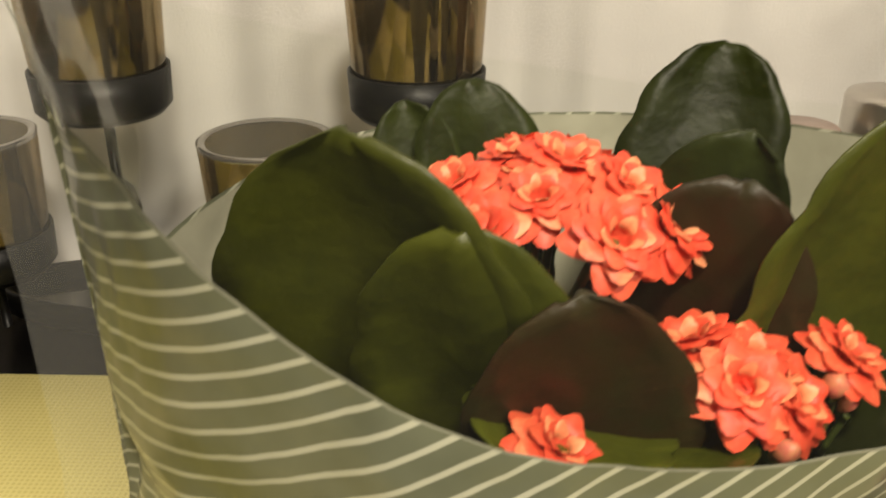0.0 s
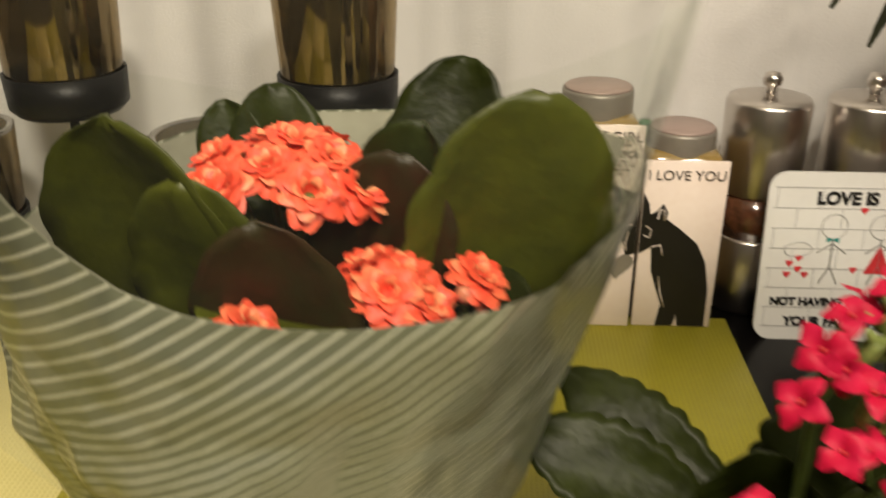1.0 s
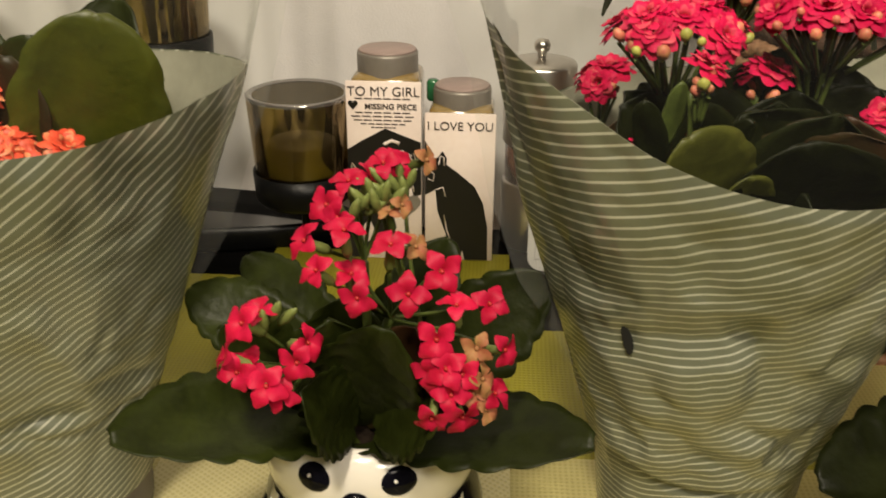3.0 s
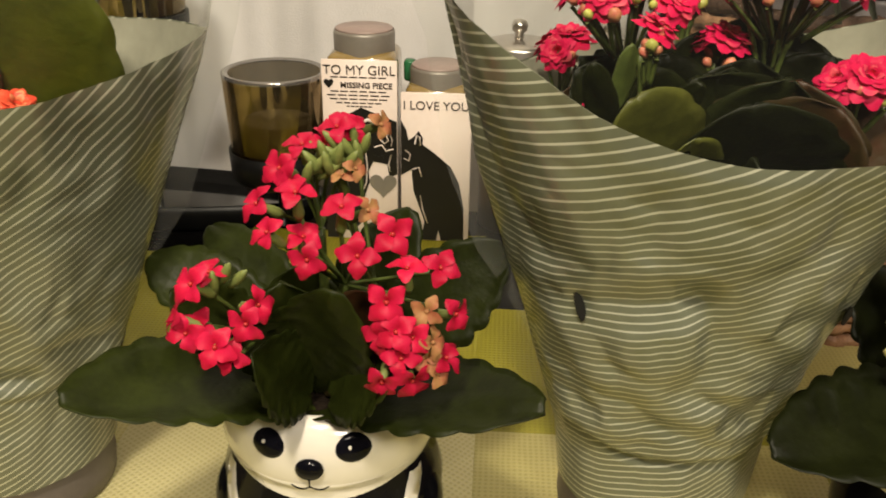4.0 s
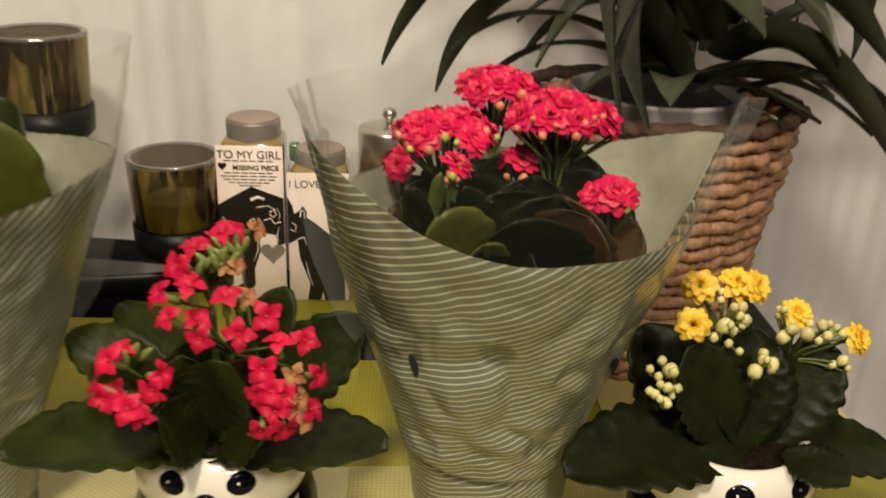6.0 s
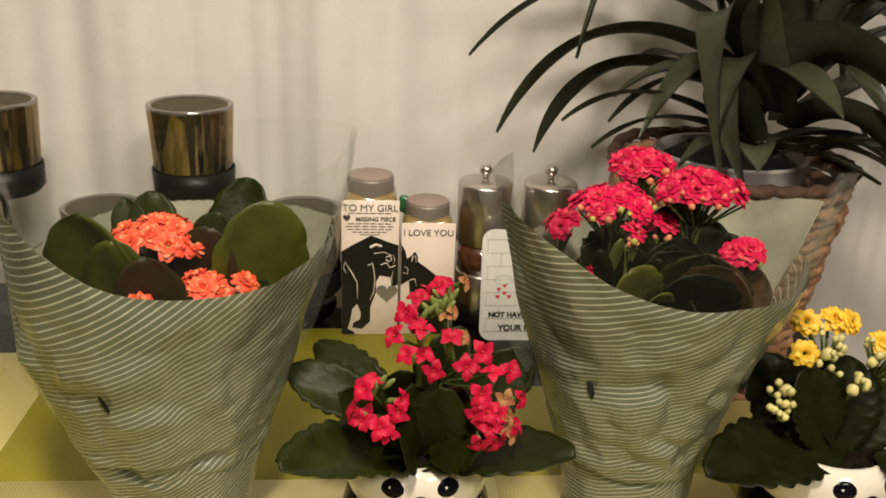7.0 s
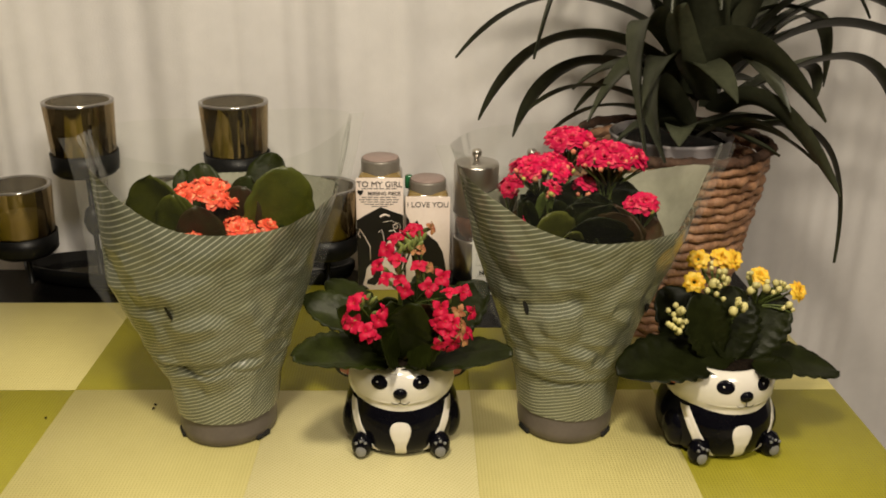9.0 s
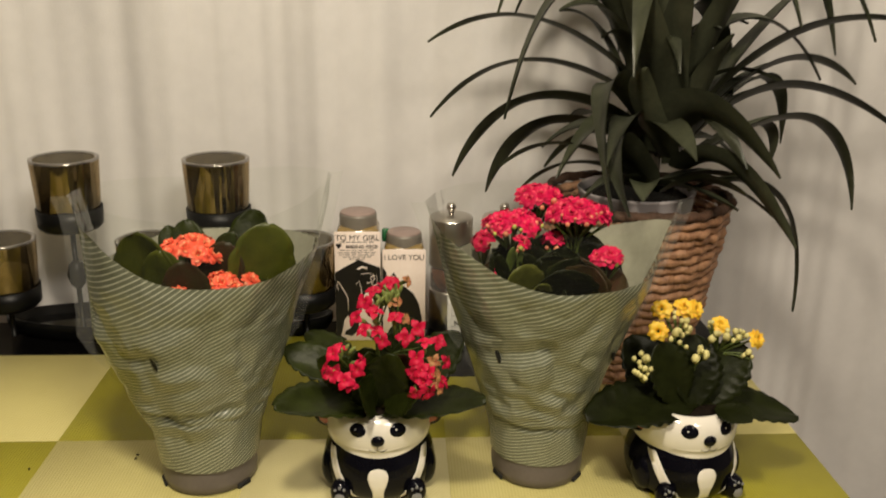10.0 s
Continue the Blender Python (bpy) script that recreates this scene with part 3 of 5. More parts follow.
def sign():
    t = thing("novelty_sign", (0.309, 0.487, T - 0.003), "small white enamel sign with black lettering leaning on the mills", "sign")
    t.matrix_world = pose(0.309, 0.487, T - 0.003, -7)
    w, h, r = 0.104, 0.120, 0.012
    out = []
    for cx, cz, a0 in ((w / 2 - r, r, -90), (w / 2 - r, h - r, 0), (-w / 2 + r, h - r, 90), (-w / 2 + r, r, 180)):
        for k in range(7):
            a = radians(a0 + 15 * k)
            out.append((cx + r * math.cos(a), cz + r * math.sin(a)))
    part("plate", flat_shape(out, 0.0025, 0.0), ENAMEL, t, smooth=False)
    bm = bmesh.new()
    for j in range(8):
        z = 0.010 + j * 0.0142
        tube([(-w / 2 + 0.004, -0.0001, z), (w / 2 - 0.004, -0.0001, z)], 0.0004, 4, bm)
        for i in range(4):
            x = -0.046 + i * 0.030 + (0.014 if j % 2 else 0)
            if j < 7 and abs(x) < 0.049:
                tube([(x, -0.0001, z), (x, -0.0001, z + 0.0142)], 0.0004, 4, bm)
    part("brick_pattern", bm, SIGN_GREY, t, "pale grey brick pattern")
    words("LOVE IS", 0.0118, t, INK, (0.0, -0.0004, 0.0985), bold=0.0005)
    words("NOT HAVING TO HOLD", 0.0078, t, INK, (0.0, -0.0004, 0.026), bold=0.0004)
    words("YOUR FARTS IN", 0.0090, t, INK, (0.0, -0.0004, 0.011), bold=0.0004)
    for x, dress in ((-0.006, False), (0.026, True)):
        bm = bmesh.new()
        ring = [(x + 0.0085 * math.cos(a), -0.0003, 0.083 + 0.0085 * math.sin(a)) for a in [2 * math.pi * k / 20 for k in range(21)]]
        tube(ring, 0.0005, 4, bm)
        tube([(x, -0.0003, 0.0745), (x, -0.0003, 0.055)], 0.0005, 4, bm)
        for dx in (-0.006, 0.006):
            tube([(x, -0.0003, 0.055), (x + dx, -0.0003, 0.042)], 0.0005, 4, bm)
            tube([(x, -0.0003, 0.071), (x + dx * 1.6, -0.0003, 0.064)], 0.0005, 4, bm)
        part("line_drawing", bm, SIGN_GREY, t)
        if dress:
            part("red_triangle", flat_shape([(x - 0.009, 0.050), (x + 0.009, 0.050), (x, 0.070)], 0.0005, -0.0006), SIGN_RED, t, smooth=False)
        else:
            part("teal_bow", flat_shape([(x - 0.004, 0.0715), (x, 0.0735), (x + 0.004, 0.0715), (x + 0.004, 0.0755), (x, 0.0745), (x - 0.004, 0.0755)],
                                        0.0005, -0.0006), SIGN_TEAL, t, smooth=False)
    for x, z in ((-0.033, 0.056), (-0.027, 0.060), (-0.027, 0.052), (-0.034, 0.048), (-0.022, 0.048), (0.010, 0.052), (0.012, 0.094)):
        part("red_heart", flat_shape(heart(0.0048, 0.0048, (x, z)), 0.0005, -0.0006), SIGN_RED, t, smooth=False)
    cloud = smooth_outline([(-0.036, 0.063), (-0.030, 0.0615), (-0.022, 0.063), (-0.019, 0.067), (-0.024, 0.071), (-0.031, 0.071), (-0.037, 0.068)], 3)
    bm = tube([(x, -0.0003, z) for x, z in cloud] + [(cloud[0][0], -0.0003, cloud[0][1])], 0.0005, 4)
    part("cloud_outline", bm, SIGN_GREY, t)


sign()


# ---- dracaena in a rope basket ----
def rope_basket(t, r0, r1, h):
    """Coils of twisted rope, one lump after another, growing wider upwards."""
    coils = 21
    for c in range(coils):
        bm = bmesh.new()
        z = (c + 0.5) * h / coils
        f = c / (coils - 1)
        r = r0 + (r1 - r0) * f
        n = int(2 * math.pi * r / 0.0016)
        lump = random.Random(c)
        rows = []
        off = [lump.uniform(-1, 1) for _ in range(9)]
        for k in range(n):
            a = 2 * math.pi * k / n
            twist = abs(math.sin(a * r / 0.0130 * math.pi / 2 + c * 1.7 + 0.6 * math.sin(a * 5 + c)))
            tr = h / coils * (0.47 + 0.13 * twist ** 0.6 + 0.05 * math.sin(a * 61 + c * 2.1) * math.sin(a * 37 + c))
            rr = r + 0.0016 * math.sin(a * 7 + off[0] * 5) + 0.0012 * math.sin(a * 19 + off[1] * 9)
            zz = z + 0.0007 * math.sin(a * 5 + off[2] * 6) + 0.0007 * math.sin(a * 31 + c)
            row = []
            for j in range(7):
                b = 2 * math.pi * j / 7
                row.append(bm.verts.new(((rr + tr * math.cos(b)) * math.cos(a), (rr + tr * math.cos(b)) * math.sin(a), zz + tr * math.sin(b) * 0.95)))
            rows.append(row)
        grid_faces(bm, rows + [rows[0]], True)
        part("rope_coil", bm, ROPE if c < coils - 1 else ROPE_DARK, t)


BX, BY = 0.474, 0.430


def blade(t, p, width, twist=0.0):
    """A long strap leaf with a keel, along a curve of three or four control points."""
    pts = bezier([Vector(q) - Vector((BX, BY, T - 0.003)) for q in p], 22)
    bm = bmesh.new()
    top, low = [], []
    flow = None
    for i, c in enumerate(pts):
        s = i / 22
        d = (pts[min(i + 1, 22)] - pts[max(i - 1, 0)]).normalized()
        if flow is None:
            flow = d.cross(Vector((0, 0, 1)))
            if flow.length < 0.05:
                flow = d.cross(Vector((0, -1, 0)))
        flow = (flow - d * flow.dot(d)).normalized()
        side = flow
        side = Matrix.Rotation(twist * (0.3 + s), 3, d) @ side
        up = side.cross(d).normalized()
        w = width * 0.5 * (0.62 + 1.25 * s) * (1 - s) ** 0.85 / 0.74 if s > 0.02 else width * 0.36
        w = max(w, 0.0008)
        ru, rl = [], []
        for k in range(5):
            u = (k - 2) / 2
            q = c + side * u * w + up * (abs(u) ** 1.5 * w * 0.28 + 0.0008 * math.sin(9 * s + k))
            ru.append(bm.verts.new(q + up * 0.0006))
            rl.append(bm.verts.new(q - up * 0.0006))
        top.append(ru)
        low.append(rl[::-1])
    grid_faces(bm, top)
    grid_faces(bm, low)
    bmesh.ops.remove_doubles(bm, verts=list(bm.verts), dist=0.00001)
    part("leaf", bm, BLADE, t)


def dracaena():
    t = thing("potted_dracaena", (BX, BY, T - 0.003), "dark green strap-leaved dracaena in a tapered woven rope basket", "potted plant")
    rope_basket(t, 0.070, 0.106, 0.223)
    part("liner", revolve([(0.055, 0.120), (0.064, 0.200), (0.0675, 0.222), (0.0690, 0.224), (0.0675, 0.226), (0.0640, 0.224), (0.0605, 0.212), (0.0600, 0.190)], 48, close=False), LINER, t,
         "white plastic liner rim")
    part("soil", revolve([(0.040, 0.010), (0.0612, 0.216), (0.046, 0.226), (0.004, 0.236)], 40), SOIL, t)
    part("stem", tube([(0, 0, 0.17), (0.004, -0.004, 0.26), (0, 0, 0.38), (0.003, 0.0, 0.50)], [0.024, 0.02, 0.02, 0.008], 14), TRUNK, t)
    for p, w, tw in (
        (((0.492, 0.430, 1.067), (0.355, 0.460, 1.220), (0.229, 0.500, 1.132)), 0.026, 0.2),
        (((0.483, 0.430, 1.061), (0.338, 0.460, 1.177), (0.232, 0.480, 1.046)), 0.030, 0.2),
        (((0.476, 0.420, 1.037), (0.325, 0.400, 1.144), (0.258, 0.450, 0.981)), 0.038, 0.4),
        (((0.482, 0.440, 1.019), (0.344, 0.480, 1.092), (0.303, 0.500, 0.949)), 0.034, 0.6),
        (((0.481, 0.400, 0.982), (0.375, 0.380, 1.069), (0.311, 0.420, 1.000)), 0.022, 0.2),
        (((0.489, 0.400, 0.975), (0.391, 0.360, 1.048), (0.335, 0.400, 0.981)), 0.022, 0.2),
        (((0.490, 0.410, 1.032), (0.372, 0.340, 1.205), (0.415, 0.290, 0.973)), 0.038, 0.9),
        (((0.481, 0.400, 0.988), (0.388, 0.330, 1.106), (0.432, 0.290, 0.976)), 0.034, 0.9),
        (((0.488, 0.400, 1.021), (0.487, 0.330, 1.141), (0.588, 0.300, 1.015)), 0.052, -0.5),
        (((0.516, 0.410, 0.999), (0.543, 0.340, 1.064), (0.615, 0.300, 0.939)), 0.038, -1.0),
        (((0.529, 0.430, 1.022), (0.612, 0.420, 1.152), (0.769, 0.400, 1.042)), 0.044, -0.3),
        (((0.527, 0.430, 1.042), (0.638, 0.440, 1.169), (0.735, 0.460, 1.091)), 0.034, -0.3),
        (((0.523, 0.420, 1.050), (0.612, 0.400, 1.189), (0.748, 0.380, 1.168)), 0.040, -0.3),
        (((0.525, 0.410, 1.006), (0.689, 0.400, 1.136), (0.722, 0.400, 0.954)), 0.034, -0.3),
        (((0.538, 0.460, 0.995), (0.674, 0.500, 1.085), (0.660, 0.500, 0.986)), 0.026, -0.3),
        (((0.525, 0.390, 0.978), (0.637, 0.340, 1.047), (0.626, 0.310, 0.863)), 0.034, -0.4),
        (((0.500, 0.440, 1.046), (0.464, 0.460, 1.147), (0.371, 0.480, 1.226)), 0.046, 0.2),
        (((0.493, 0.400, 1.066), (0.448, 0.360, 1.178), (0.402, 0.340, 1.259)), 0.044, 0.3),
        (((0.509, 0.430, 1.061), (0.497, 0.420, 1.187), (0.471, 0.420, 1.301)), 0.042, 0.1),
        (((0.513, 0.420, 1.056), (0.533, 0.400, 1.176), (0.588, 0.380, 1.257)), 0.044, -0.3),
        (((0.521, 0.430, 1.041), (0.602, 0.460, 1.148), (0.675, 0.480, 1.211)), 0.040, -0.3),
        (((0.532, 0.460, 1.022), (0.678, 0.520, 1.171), (0.688, 0.540, 1.004)), 0.026, -0.3),
        (((0.486, 0.360, 0.985), (0.520, 0.330, 1.024), (0.562, 0.320, 0.993)), 0.026, -0.2),
        (((0.495, 0.390, 1.017), (0.437, 0.360, 1.096), (0.448, 0.330, 1.123)), 0.040, 0.3),
        (((0.503, 0.410, 1.026), (0.473, 0.380, 1.153), (0.490, 0.340, 1.223)), 0.042, 0.0),
        (((0.511, 0.420, 1.004), (0.527, 0.400, 1.110), (0.549, 0.370, 1.155)), 0.040, -0.2),
        (((0.520, 0.460, 1.036), (0.437, 0.520, 1.142), (0.436, 0.540, 1.220)), 0.042, 0.2),
        (((0.490, 0.400, 0.985), (0.545, 0.360, 1.012), (0.600, 0.330, 0.965)), 0.032, -0.3),
        (((0.480, 0.390, 0.985), (0.500, 0.340, 1.004), (0.552, 0.310, 0.978)), 0.030, -0.2),
        (((0.460, 0.400, 0.985), (0.430, 0.350, 1.012), (0.390, 0.330, 0.985)), 0.032, 0.3),
        (((0.500, 0.410, 0.985), (0.585, 0.400, 1.024), (0.648, 0.380, 0.930)), 0.028, -0.3),
        (((0.470, 0.390, 0.980), (0.462, 0.350, 1.010), (0.452, 0.318, 0.985)), 0.034, 0.1),
    ):
        blade(t, p, w, tw)
    # long arching leaves all round, above the listed ones
    rnd = random.Random(41)
    for k in range(12):
        a = radians(-170 + 22 * k + rnd.uniform(-8, 8)) if k % 2 else radians(10 + 20 * k + rnd.uniform(-8, 8))
        c = Vector((BX, BY, T + 0.30 + 0.012 * k))
        d = Vector((math.cos(a), math.sin(a) * (0.35 if math.sin(a) > 0 else 0.55), 0))
        reach, rise = rnd.uniform(0.20, 0.30) * (0.72 if d.x < 0 else 0.82), rnd.uniform(0.16, 0.24)
        blade(t, (c, c + d * reach * 0.45 + Vector((0, 0, rise)), c + d * reach * 0.9 + Vector((0, 0, rise * 0.7)), c + d * reach * 1.15 + Vector((0, 0, rnd.uniform(-0.08, 0.06)))),
              rnd.uniform(0.026, 0.038), rnd.uniform(-0.5, 0.5))
    # short leaves that droop over the rim
    for k in range(11):
        a = radians(33 * k + 12)
        c = Vector((BX, BY, T + 0.235 + 0.006 * k))
        d = Vector((math.cos(a), math.sin(a), 0))
        reach = rnd.uniform(0.10, 0.15)
        blade(t, (c, c + d * reach * 0.5 + Vector((0, 0, rnd.uniform(0.05, 0.10))), c + d * reach * 1.1 + Vector((0, 0, rnd.uniform(-0.03, 0.03)))), rnd.uniform(0.026, 0.036), rnd.uniform(-0.5, 0.5))
    # the dense young tuft round the stem
    rnd = random.Random(77)
    for k in range(34):
        a = 2.4 * k
        z0 = T + 0.235 + 0.0075 * k
        reach, rise = rnd.uniform(0.05, 0.12), rnd.uniform(0.13, 0.24)
        c = Vector((BX, BY, z0))
        d = Vector((math.cos(a), math.sin(a) * 0.7, 0))
        blade(t, (c, c + d * reach * 0.5 + Vector((0, 0, rise)), c + d * reach * 1.5 + Vector((0, 0, rise * rnd.uniform(0.5, 1.2)))), rnd.uniform(0.020, 0.030), rnd.uniform(-0.4, 0.4))


dracaena()


# ---- kalanchoe leaves and flowers ----
def leaf_mesh(length, width, curl, cup, lobes, seed, depth=0.045):
    """A fleshy scalloped leaf along +y, its upper face towards +z."""
    rnd = random.Random(seed)
    n, m = (60 if lobes >= 7 else 34), 9
    bm = bmesh.new()
    top, low = [], []
    ph = rnd.uniform(0, 6)
    for i in range(n + 1):
        s = i / n
        prof = math.sqrt(max(0.0, 1 - abs((s - 0.60) / 0.403) ** 2.3)) if s > 0.6 else max(0.13, (1 - abs((s - 0.60) / 0.60) ** 2.1) ** 0.9)
        if lobes >= 7:
            prof = max(0.02, math.sin(math.pi * min(1, 0.02 + 0.965 * s ** 1.15)) ** 0.60)
        prof = max(prof, 0.02)
        edge = 1 + depth * (abs(math.sin(math.pi * lobes * s + ph)) - 0.6) * (0.45 + 0.9 * prof if lobes >= 7 else 0.4 + prof)
        ru, rl = [], []
        for k in range(m):
            u = (k - (m - 1) / 2) / ((m - 1) / 2)
            x = u * prof * width / 2 * (edge if abs(u) > 0.7 else 1)
            z = cup * width * (u * u) * prof - curl * length * s * s + 0.012 * length * math.sin(7 * s + 3 * u + ph)
            z += 0.01 * width * math.cos(math.pi * u * 3) * (1 - abs(u))
            y = length * (s - 0.10 * curl * s * s)
            th = 0.0011 * (1 - 0.75 * abs(u))
            ru.append(bm.verts.new((x, y, z + th)))
            rl.append(bm.verts.new((x, y, z - th)))
        top.append(ru)
        low.append(rl)
    grid_faces(bm, top)
    grid_faces(bm, [r[::-1] for r in low])
    for a, b in ((0, 0), (m - 1, m - 1)):
        for i in range(n):
            bm.faces.new((top[i][a], top[i + 1][a], low[i + 1][b], low[i][b]))
    bm.faces.new(top[-1] + low[-1][::-1])
    bmesh.ops.recalc_face_normals(bm, faces=list(bm.faces))
    return bm


LEAF_COUNT = [0]


def put_leaf(t, base, tip, width, face=(0, -0.6, 0.8), curl=0.05, cup=0.10, lobes=9, material=None, label="", tooth=0.06):
    """A leaf from base to tip in world places, with its upper side turned to face."""
    LEAF_COUNT[0] += 1
    o = t.matrix_world.translation
    b, e = Vector(base) - o, Vector(tip) - o
    y = (e - b)
    length = y.length
    y.normalize()
    z = Vector(face)
    z = (z - y * z.dot(y)).normalized()
    x = y.cross(z)
    m = Matrix((x, y, z)).transposed().to_4x4()
    # keep the tip in its place although the leaf bends
    bend = Matrix.Rotation(math.atan2(curl, 1.0), 4, "X")
    bm = leaf_mesh(length * 1.02, width * (1.08 if lobes >= 7 else 1), curl, cup, lobes if lobes < 7 else lobes + 1, LEAF_COUNT[0], tooth if lobes < 7 else 0.10)
    part("leaf", bm, material or LEAF, t, label, m=Matrix.Translation(b) @ m @ bend)


def petal(bm, length, width, matrix, index=0, point=0.0, cup=0.25, back=0.25, rim=None):
    rows = []
    for i in range(6):
        s = i / 5
        w = width / 2 * min(1, 0.32 + 1.3 * s) * math.sqrt(max(0.42, 1 - max(0, (s - 0.45) / 0.55) ** 3)) * (1 - point * s * s)
        row = []
        for k in range(5):
            u = (k - 2) / 2
            tip = 1 - 0.26 * u * u * s
            row.append(bm.verts.new(matrix @ Vector((u * w, length * s * tip, cup * width * u * u * 0.6 + length * (0.20 * math.sin(math.pi * s) - back * s * s)))))
        rows.append(row)
    grid_faces(bm, rows[:5], False, index)
    grid_faces(bm, rows[4:], False, index if rim is None else rim)


def double_flower(name, r, materials, seed):
    """A full rosette: rings of rounded petals that stand up towards the middle."""
    rnd = random.Random(seed)
    bm = bmesh.new()
    for ring, (count, tilt, size, lift) in enumerate(((8, 6, 1.0, 0.0), (7, 22, 0.88, 0.0010), (6, 40, 0.74, 0.0018), (5, 58, 0.58, 0.0024), (4, 76, 0.42, 0.0028))):
        for k in range(count):
            a = 360 * (k + 0.5 * ring) / count + rnd.uniform(-12, 12)
            m = pose(0, 0, lift, 0, 0, a) @ pose(0, 0.0008 + 0.0004 * ring, 0, tilt + rnd.uniform(-6, 6), rnd.uniform(-6, 6), 0)
            petal(bm, r * size, r * 0.88 * size, m, 0 if ring < 4 else 1, 0.0, 0.16, 0.08, 1 if ring in (1, 3) and k % 3 == 0 else None)
    revolve([(0.0009, -0.008), (0.0024, -0.003), (0.0028, 0.001)], 8, bm=bm, index=2)
    return mesh_of(name, bm, materials)


def single_flower(name, r, materials, seed):
    """Four broad petals on a slim tube."""
    rnd = random.Random(seed)
    bm = bmesh.new()
    for k in range(4):
        m = pose(0, 0, 0, 0, 0, 90 * k + rnd.uniform(-7, 7)) @ pose(0, 0.0006, 0, rnd.uniform(2, 14), rnd.uniform(-12, 12), 0)
        petal(bm, r, r * 0.92, m, 0, 0.12, 0.15, 0.10)
    revolve([(0.0010, -0.012), (0.0022, -0.009), (0.0017, -0.003), (0.0014, 0.0003)], 8, bm=bm, index=1)
    revolve([(0.0011, 0.0004), (0.0006, 0.0014)], 6, bm=bm, index=2)
    return mesh_of(name, bm, materials)


def bud_mesh(name, r, material):
    bm = revolve([(r * 0.25, -r * 1.5), (r * 0.75, -r * 0.8), (r, 0), (r * 0.82, r * 0.65), (r * 0.35, r * 1.1), (r * 0.05, r * 1.2)], 9,
                 wobble=lambda a, z: 0.08 * math.sin(a * 4))
    return mesh_of(name, bm, material)


ORANGE_FLOWERS = [double_flower("orange_flower", 0.0098, [ORANGE, ORANGE_IN, STEM], k) for k in range(4)]
CARMINE_FLOWERS = [double_flower("carmine_flower", 0.0104, [CARMINE, CARMINE_IN, STEM], 10 + k) for k in range(4)]
YELLOW_FLOWERS = [double_flower("yellow_flower", 0.0108 * 0.9, [YELLOW, YELLOW_IN, STEM], 20 + k) for k in range(3)]
RED_FLOWERS = [single_flower("red_flower", 0.0079, [RED, PALE_STEM, RED_IN], 30 + k) for k in range(5)]
FADED_FLOWERS = [single_flower("faded_flower", 0.0060, [FADED, STEM, FADED], 40 + k) for k in range(2)]
PALE_BUDS = [bud_mesh("pale_bud", 0.0034, BUD_PALE), bud_mesh("pale_bud", 0.0026, BUD_PALE), bud_mesh("pale_bud", 0.0041, BUD_PALE)]
PINK_BUDS = [bud_mesh("pink_bud", 0.0025, BUD_PINK), bud_mesh("pink_bud", 0.0019, BUD_PINK)]
CALYX = mesh_of("green_bud", revolve([(0.0006, -0.007), (0.0017, -0.004), (0.0021, 0.0), (0.0015, 0.004), (0.0004, 0.0065)], 7), [PALE_STEM])
BUD_GREEN = mat("greenish_bud", (0.42, 0.42, 0.09), 0.45, vary=0.15, scale=150, per_object=0.15)
SMALL_PALE = [bud_mesh("pale_bud", 0.0020, BUD_GREEN)]


def put_flower(t, name, me, at, facing, spin, size=1.0):
    o = t.matrix_world
    q = Vector(facing).normalized().to_track_quat("Z", "Y").to_matrix().to_4x4()
    m = o.inverted() @ Matrix.Translation(at) @ q @ pose(0, 0, 0, 0, 0, spin) @ Matrix.Scale(size, 4)
    part(name, me, None, t, m=m)


